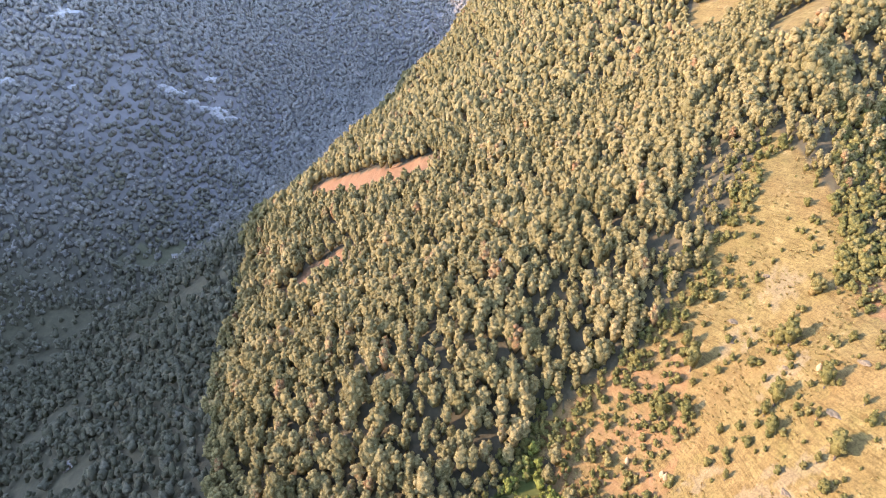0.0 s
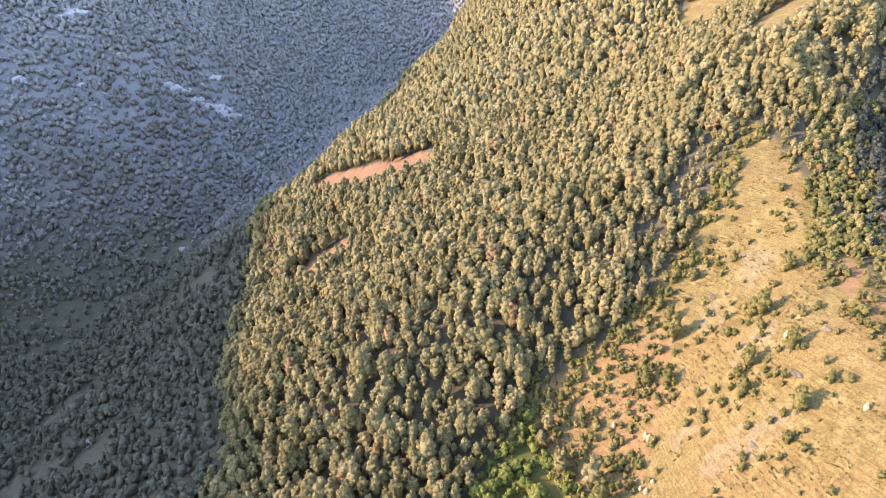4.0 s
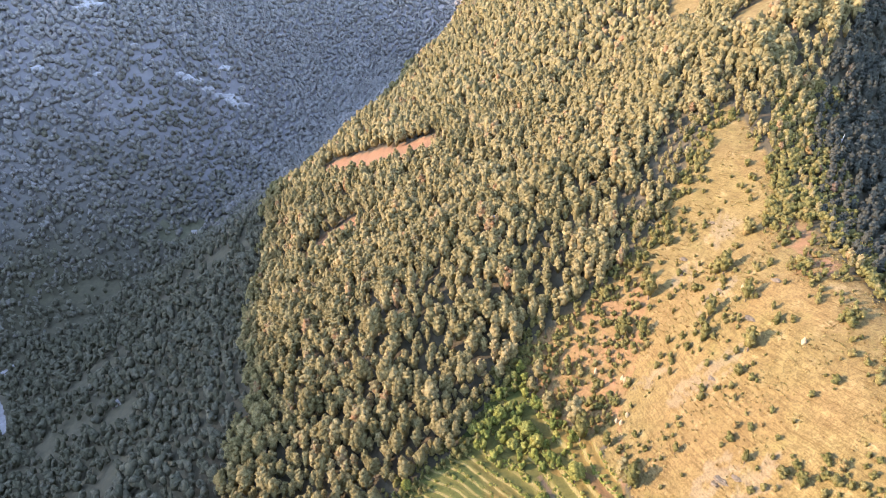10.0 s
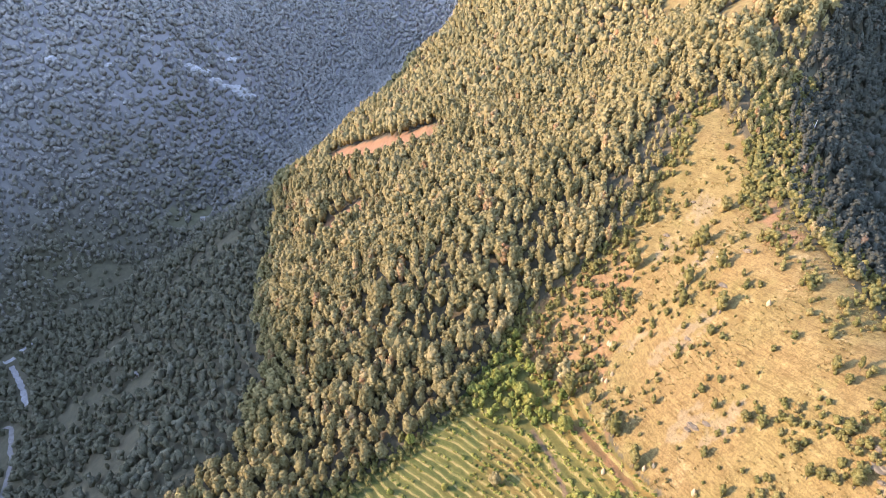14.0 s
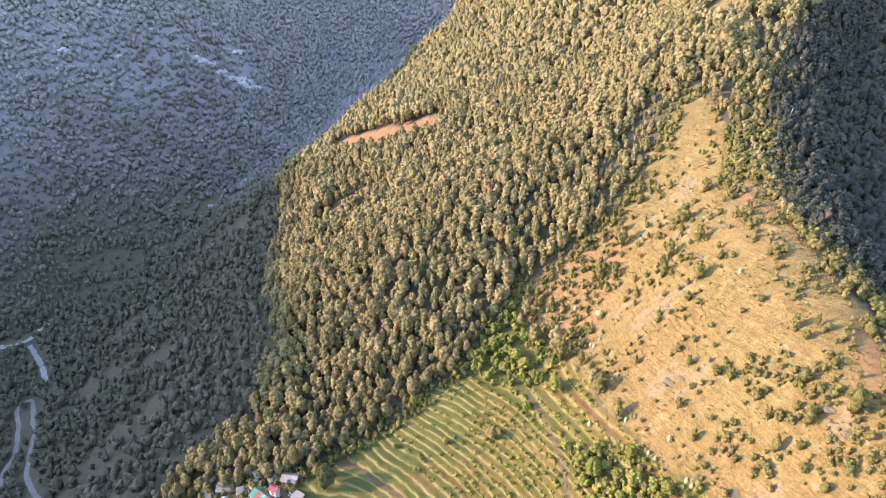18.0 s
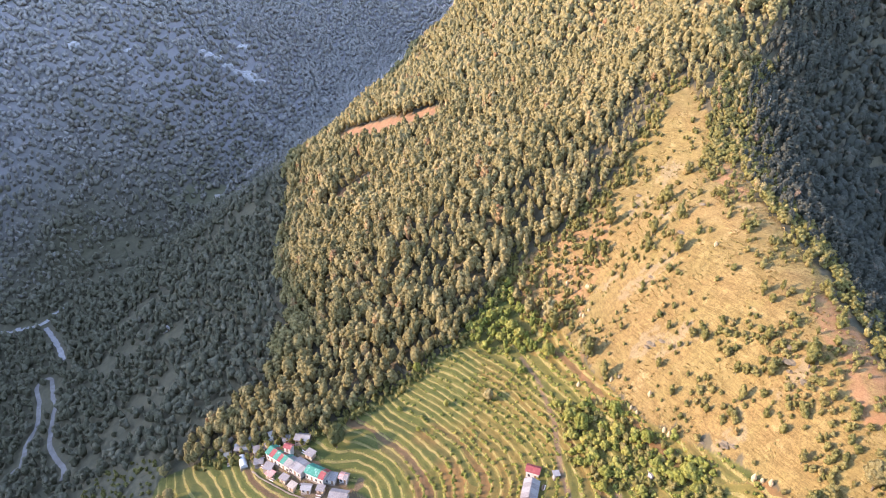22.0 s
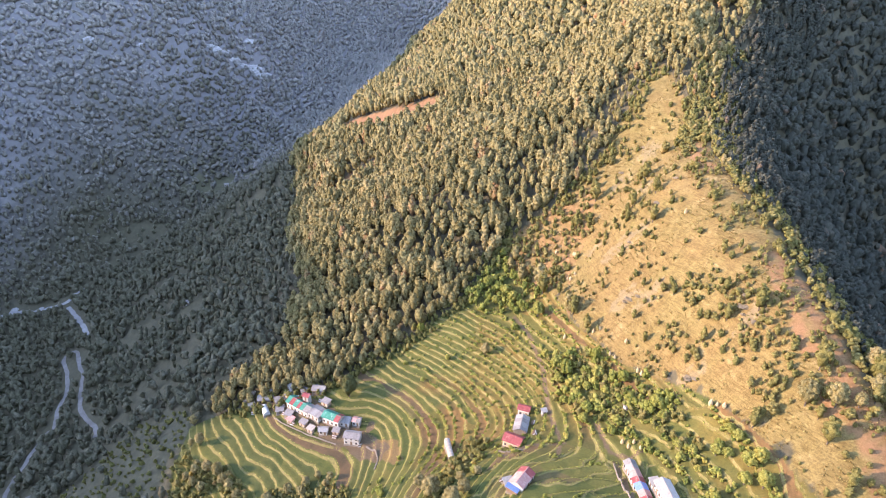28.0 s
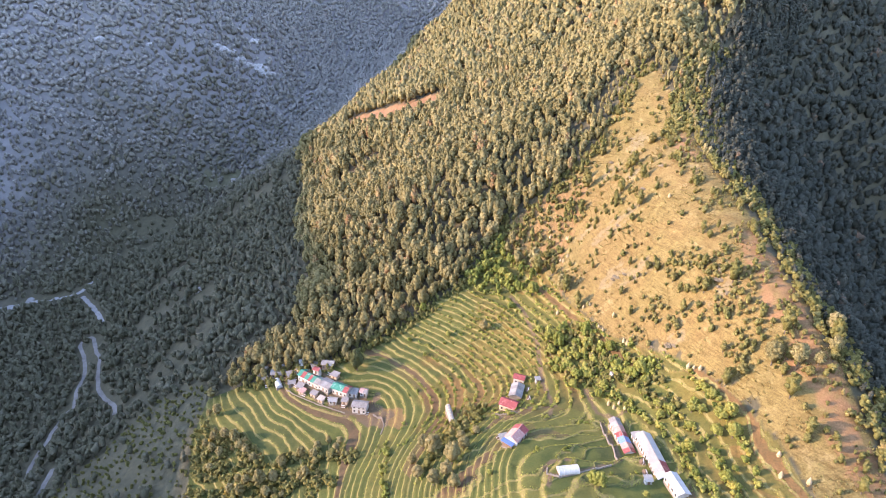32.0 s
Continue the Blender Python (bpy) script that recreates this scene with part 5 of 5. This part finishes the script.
GIANT_TREE = [(make_tree("tree", "tall broad tree with pale brownish crown above the forest", "tree", "tall trees in the forest", 150 + k, 32, 26, 8.6, 14.0, 0.3, 0.6, OAK_TREE, 0.22, 5, 0.3), 10.0) for k in range(5)]
scatter(GIANT_TREE, GIANTS, 74, 1.0)
SENTINEL = [(make_tree("tree", "big dark dense tree beside the village houses", "tree", "", 170, 30, 20, 9.5, 14.0, 0.8, 0.8, DEEP_GREEN, 0.5, 5, 0.55), 9.5)]
scatter(SENTINEL, ((-54.6, 272.3, 10.5),), 75)
VILLAGE_TREE = [(make_tree("tree", "slender olive tree behind the village houses", "tree", "trees behind the village", 180 + k, 14, 24, 4.0, 8.8, 0.8, 0.45, OAK_TREE, 0.4, 4, 0.5), 4.6) for k in range(3)]
scatter(VILLAGE_TREE, ((-118, 290, 5.5), (-121, 294, 6.0), (-114, 289, 4.5), (-108, 291, 5.0), (-103, 290, 4.2), (-97, 291, 5.5), (-92, 290, 6.0), (-88, 292, 6.5), (-81, 290, 4.5), (-76, 291, 4.0), (-69, 286, 5.0),
                        (-63, 282, 5.0), (-60, 278, 4.5), (-124, 286, 4.0), (-127, 281, 3.5), (-105, 285, 3.5)), 76)


# ---- yard walls and clutter of the village ----
def stone_wall(points, height, label):
    """A dry stone wall along a line on the ground, with uneven stones as parts of its top course."""
    rs = np.random.default_rng(int(abs(points[0][0]) * 10))
    ob = root("stone_wall", label, "wall", "dry stone walls", pose(points[0][0], points[0][1], float(ground_height(*points[0]))))
    x0, y0, z0 = ob.matrix_basis.translation
    for (ax, ay), (bx, by) in zip(points, points[1:]):
        n = max(1, int(math.dist((ax, ay), (bx, by)) / 1.1))
        turn = math.degrees(math.atan2(by - ay, bx - ax))
        for i in range(n):
            s = (i + 0.5) / n
            x, y = ax + (bx - ax) * s, ay + (by - ay) * s
            z = float(ground_height(x, y))
            b = part("stone", block(1.2 * rs.uniform(0.85, 1.1), 0.55 * rs.uniform(0.8, 1.2), height * rs.uniform(0.85, 1.2) + 0.6, 0, 0, -0.6, 0.12), STONE, ob)
            b.matrix_basis = pose(x - x0, y - y0, z - z0, rs.uniform(-4, 4), rs.uniform(-4, 4), turn + rs.uniform(-9, 9))
    return ob


stone_wall([(-93, 266), (-88, 261.5), (-80, 257), (-72, 252.5), (-64, 249.5), (-57, 246.5)], 0.45, "grey dry stone wall below the village yards")
stone_wall([(-42, 244), (-37, 240), (-35, 234), (-36, 228)], 0.8, "brown stone wall round a small yard")
stone_wall([(34, 168), (33, 163.4), (37, 161.4), (49, 165), (57, 168)], 0.6, "low stone wall beside the field path")
stone_wall([(60, 172), (60.8, 180), (60, 190), (60, 199)], 0.7, "stone wall along the row house")
stone_wall([(17, 217), (22, 213.5), (29, 213)], 0.7, "low stone wall below the red-roofed house")


def woodpile(x, y, turn, label):
    rs = np.random.default_rng(int(abs(x) * 7))
    ob = root("woodpile", label, "woodpile", "woodpiles", pose(x, y, float(ground_height(x, y)), 0, 0, turn))
    for row in range(4):
        for k in range(6 - row):
            v, f = [], []
            c = Vector((0, (k - (5 - row) / 2) * 0.34, 0.12 + row * 0.29))
            for sx in (-1.1, 1.1):
                for i in range(6):
                    a = math.pi * i / 3
                    v.append((sx * rs.uniform(0.85, 1.1), c.y + math.cos(a) * 0.16, c.z + math.sin(a) * 0.16))
            f = [(i, (i + 1) % 6, 6 + (i + 1) % 6, 6 + i) for i in range(6)] + [tuple(range(5, -1, -1)), tuple(range(6, 12))]
            part("log", from_arrays(v, f), PALE_WOOD if (k + row) % 3 == 0 else WOOD, ob)
    return ob


for wx, wy, wt in ((-87.5, 266.5, -30), (-81.5, 259.8, -25), (-72.0, 255.5, -30), (-67.0, 256.0, 10), (-58.5, 250.5, -10), (-94.0, 273.5, 40), (-106.0, 272.5, 10), (18.0, 193.5, 30), (68.5, 170.0, 80), (68.2, 165.0, 88), (-90.0, 273.0, 10), (-83.0, 275.5, 60), (-69.5, 271.5, -30), (-62.5, 263.5, -25), (-53.0, 252.5, 0), (-45.5, 246.0, 20), (33.5, 224.5, 76), (34.0, 232.5, 76)):
    woodpile(wx, wy, wt, "stacked firewood beside a village house")


# ---- tufts on terrace banks, hedges and rough grass ----
def grass_tuft(rt, blades, spread_, height):
    """A tuft of leaning blades: vertices, triangles and lightness."""
    v, f = [], []
    for k in range(blades):
        a, lean = rt.uniform(0, 2 * math.pi), rt.uniform(0.15, 0.9)
        c, s = math.cos(a), math.sin(a)
        b = np.array([rt.normal() * spread_ * 0.4, rt.normal() * spread_ * 0.4, -0.15])
        top = b + np.array([c * lean * height, s * lean * height, height * rt.uniform(0.6, 1.1)])
        side = np.array([-s, c, 0]) * spread_ * 0.34
        v += [b - side, b + side, top + side * 0.7, top - side * 0.7]
        f += [(4 * k, 4 * k + 1, 4 * k + 2), (4 * k, 4 * k + 2, 4 * k + 3)]
    return np.array(v), np.array(f), rt.uniform(-0.06, 0.06, len(v))


TUFT_KINDS = [grass_tuft(np.random.default_rng(130 + k), 7, 0.9, 0.7) for k in range(6)]
UPRIGHT_KINDS = [clump_crown(np.random.default_rng(160 + k), 5, 6, 2.5, 3.6, -0.3, 0.6, 0.3) for k in range(6)]
CLUMP_KINDS = [clump_crown(np.random.default_rng(140 + k), 5, 6, 3.2, 3.4, -0.3, 0.65, 0.15) for k in range(6)]
r = np.random.default_rng(31)


def bank_spot(x, y):
    ok = inside(x, y, FIELDS)
    base = land(x, y)
    rough = np.clip((np.hypot((x + 20) * 0.8, y - 250) - 90) / 150, 0.06, 1)
    z = base + rough * (1.2 * wander(x, y, 45, 5) + 0.5 * wander(x, y, 17, 6) + 0.16 * wander(x, y, 5.5, 18))
    _, bank, _ = field_steps(x, y, z)
    bank = np.where(inside(x, y, EAST_STRIPS), strips(x, y)[1], bank)
    return ok & ((bank > 0.4) | (bunds(x, y) > 0.6))


def tufts(name, label, region, gap, box, kinds, mat, lo, hi, tone, spread_):
    x, y = spaced(r, region, gap, *box)
    o = woodland(name, label, x, y, kinds, mat, r.uniform(lo, hi, len(x)), np.clip(tone + spread_ * r.normal(size=len(x)), 0, 1), r)
    o["category"] = "shrubs"
    return o


tufts("bank_grass", "dry yellow-green grass tufts on terrace banks", lambda x, y: bank_spot(x, y), 0.8, (-145, 114, 140, 360), TUFT_KINDS, FRESH, 0.22, 0.48, 0.6, 0.16)
LOW_KINDS = [clump_crown(np.random.default_rng(190 + k), 3, 4, 2.6, 1.7, -0.3, 0.75, 0.0) for k in range(6)]


def ripe_zone(x, y):
    """The upper eastern fields, with overgrown banks."""
    return (x - 0.45 * (y - 250) + 16 + 14 * wander(x, y, 40, 71) > 4) & (y > 212)


tufts("bank_bushes", "golden and olive bushes along overgrown terrace banks", lambda x, y: bank_spot(x, y) & ripe_zone(x, y) & (wander(x, y, 11, 74) > -0.5), 1.05, (-50, 105, 210, 360), LOW_KINDS, FRESH, 0.3, 0.8, 0.55, 0.3)
tufts("bank_shrubs", "yellow-green shrubs on terrace banks", lambda x, y: bank_spot(x, y) & (x > -28) & (wander(x, y, 26, 42) + (y - 250) * 0.008 > 0.15), 1.7, (-50, 105, 150, 360), LOW_KINDS, FRESH, 0.3, 0.75, 0.5, 0.2)


def scrub_zone(x, y):
    foot = inside(x, y, PASTURE_FOOT)
    ridge = inside(x, y, PASTURE) & (np.abs(x - crest_line(y) + 6) < 7) & (wander(x, y, 16, 43) > 0.25)
    face = inside(x, y, [(86, 245), (100, 262), (120, 250), (130, 215), (128, 180), (112, 190), (95, 215)]) & (wander(x, y, 20, 44) > 0.0)
    belt = inside(x, y, [(42, 268), (62, 258), (74, 235), (90, 200), (84, 180), (76, 212), (56, 224), (44, 240)]) & (wander(x, y, 15, 45) > -0.3)
    return foot & (wander(x, y, 12, 46) > -0.3) | ridge | face | belt


def hedge_zone(x, y):
    spur = inside(x, y, [(-136, 262), (-128, 245), (-108, 240), (-92, 222), (-60, 226), (-42, 218), (-56, 196), (-118, 190), (-132, 220)])
    knoll = inside(x, y, [(-14, 186), (-2, 200), (8, 208), (16, 226), (8, 232), (-6, 212), (-12, 200)])
    return (spur & (wander(x, y, 18, 47) > -0.45)) | knoll


tufts("hill_scrub", "low olive scrub scattered over dry grass", scrub_zone, 2.7, (25, 150, 140, 370), UPRIGHT_KINDS, SHRUB, 0.45, 1.25, 0.45, 0.2)
tufts("loose_scrub", "scattered small upright shrubs on dry grass", lambda x, y: inside(x, y, PASTURE) & (wander(x, y, 26, 56) + 0.6 * wander(x, y, 8, 57) > 0.3), 3.5, (25, 145, 130, 415), UPRIGHT_KINDS, SHRUB, 0.3, 1.1, 0.45, 0.22)
tufts("belt_thicket", "dense yellow-green thicket between fields and hillside", lambda x, y: inside(x, y, [(42, 268), (62, 258), (76, 238), (92, 214), (84, 212), (62, 222), (46, 240)])
      & (wander(x, y, 17, 66) > 0.0), 2.9, (40, 105, 145, 270), CLUMP_KINDS, FRESH, 0.55, 1.45, 0.55, 0.2)
tufts("hedge_rows", "yellow-green and olive hedge shrubs between narrow plots", lambda x, y: np.any([near_line(x, y, row) < 1.3 + 0.8 * wander(x, y, 9, 77) for row in HEDGE_ROWS], axis=0) & (wander(x, y, 12, 78) > -0.8),
      1.7, (-35, 112, 130, 225), CLUMP_KINDS, FRESH, 0.3, 0.95, 0.55, 0.28)
tufts("fringe_scrub", "olive shrubs where the forest thins into dry grass", lambda x, y: (near_line(x, y, PASTURE[:5]) < 9) & (wander(x, y, 14, 69) > -0.5), 3.0, (20, 128, 345, 425), UPRIGHT_KINDS, SHRUB, 0.6, 1.5, 0.35, 0.2)
tufts("edge_thicket", "olive and yellow-green shrubs along the forest edge above the fields", lambda x, y: (near_line(x, y, EDGE) < 7) & (wander(x, y, 13, 70) > -0.7), 2.7, (-150, 35, 265, 365), UPRIGHT_KINDS, SHRUB, 0.5, 1.4, 0.35, 0.2)
tufts("spur_hedge", "golden and olive shrubs on the spur below the fields", hedge_zone, 2.7, (-140, 20, 180, 265), CLUMP_KINDS, SHRUB, 0.4, 1.25, 0.4, 0.25)
tufts("gold_shrubs", "golden autumn shrubs on the spur rim", lambda x, y: hedge_zone(x, y) & (wander(x, y, 13, 79) > 0.35), 2.6, (-140, 20, 180, 265), CLUMP_KINDS, GOLD_LEAF, 0.3, 0.85, 0.55, 0.25)
tufts("dry_tussocks", "small dry tussocks on the grazed slope", lambda x, y: inside(x, y, PASTURE) & (wander(x, y, 30, 48) + 0.5 * wander(x, y, 9, 49) > 0.15), 1.5, (25, 145, 120, 420), TUFT_KINDS, SHRUB, 0.4, 0.8, 0.9, 0.1)
tufts("crest_shrubs", "olive and rusty shrubs along the ridge crest", lambda x, y: (x > crest_line(y) + np.where(y < 345, 4, -12)) & (x < crest_line(y) + 20) & (y < 430) & (wander(x, y, 15, 65) > -0.9), 2.4, (120, 200, 125, 430), CLUMP_KINDS, SHRUB, 0.5, 1.35, 0.45, 0.22)
tufts("gully_thicket", "yellow-green thicket where the fields meet the forest", lambda x, y: inside(x, y, [(27, 357), (2, 320), (14, 308), (34, 298), (48, 308), (36, 330)]) & (wander(x, y, 14, 53) > -0.5), 3.4,
      (0, 50, 295, 360), UPRIGHT_KINDS, FRESH, 0.8, 1.7, 0.4, 0.22)
tufts("valley_scrub", "dark low scrub on the shaded spur side", lambda x, y: inside(x, y, LOW_SLOPE) & (wander(x, y, 25, 50) > -0.6), 4.2,
      (-240, -118, 180, 302), CLUMP_KINDS, SHRUB, 0.3, 0.85, 0.15, 0.12)
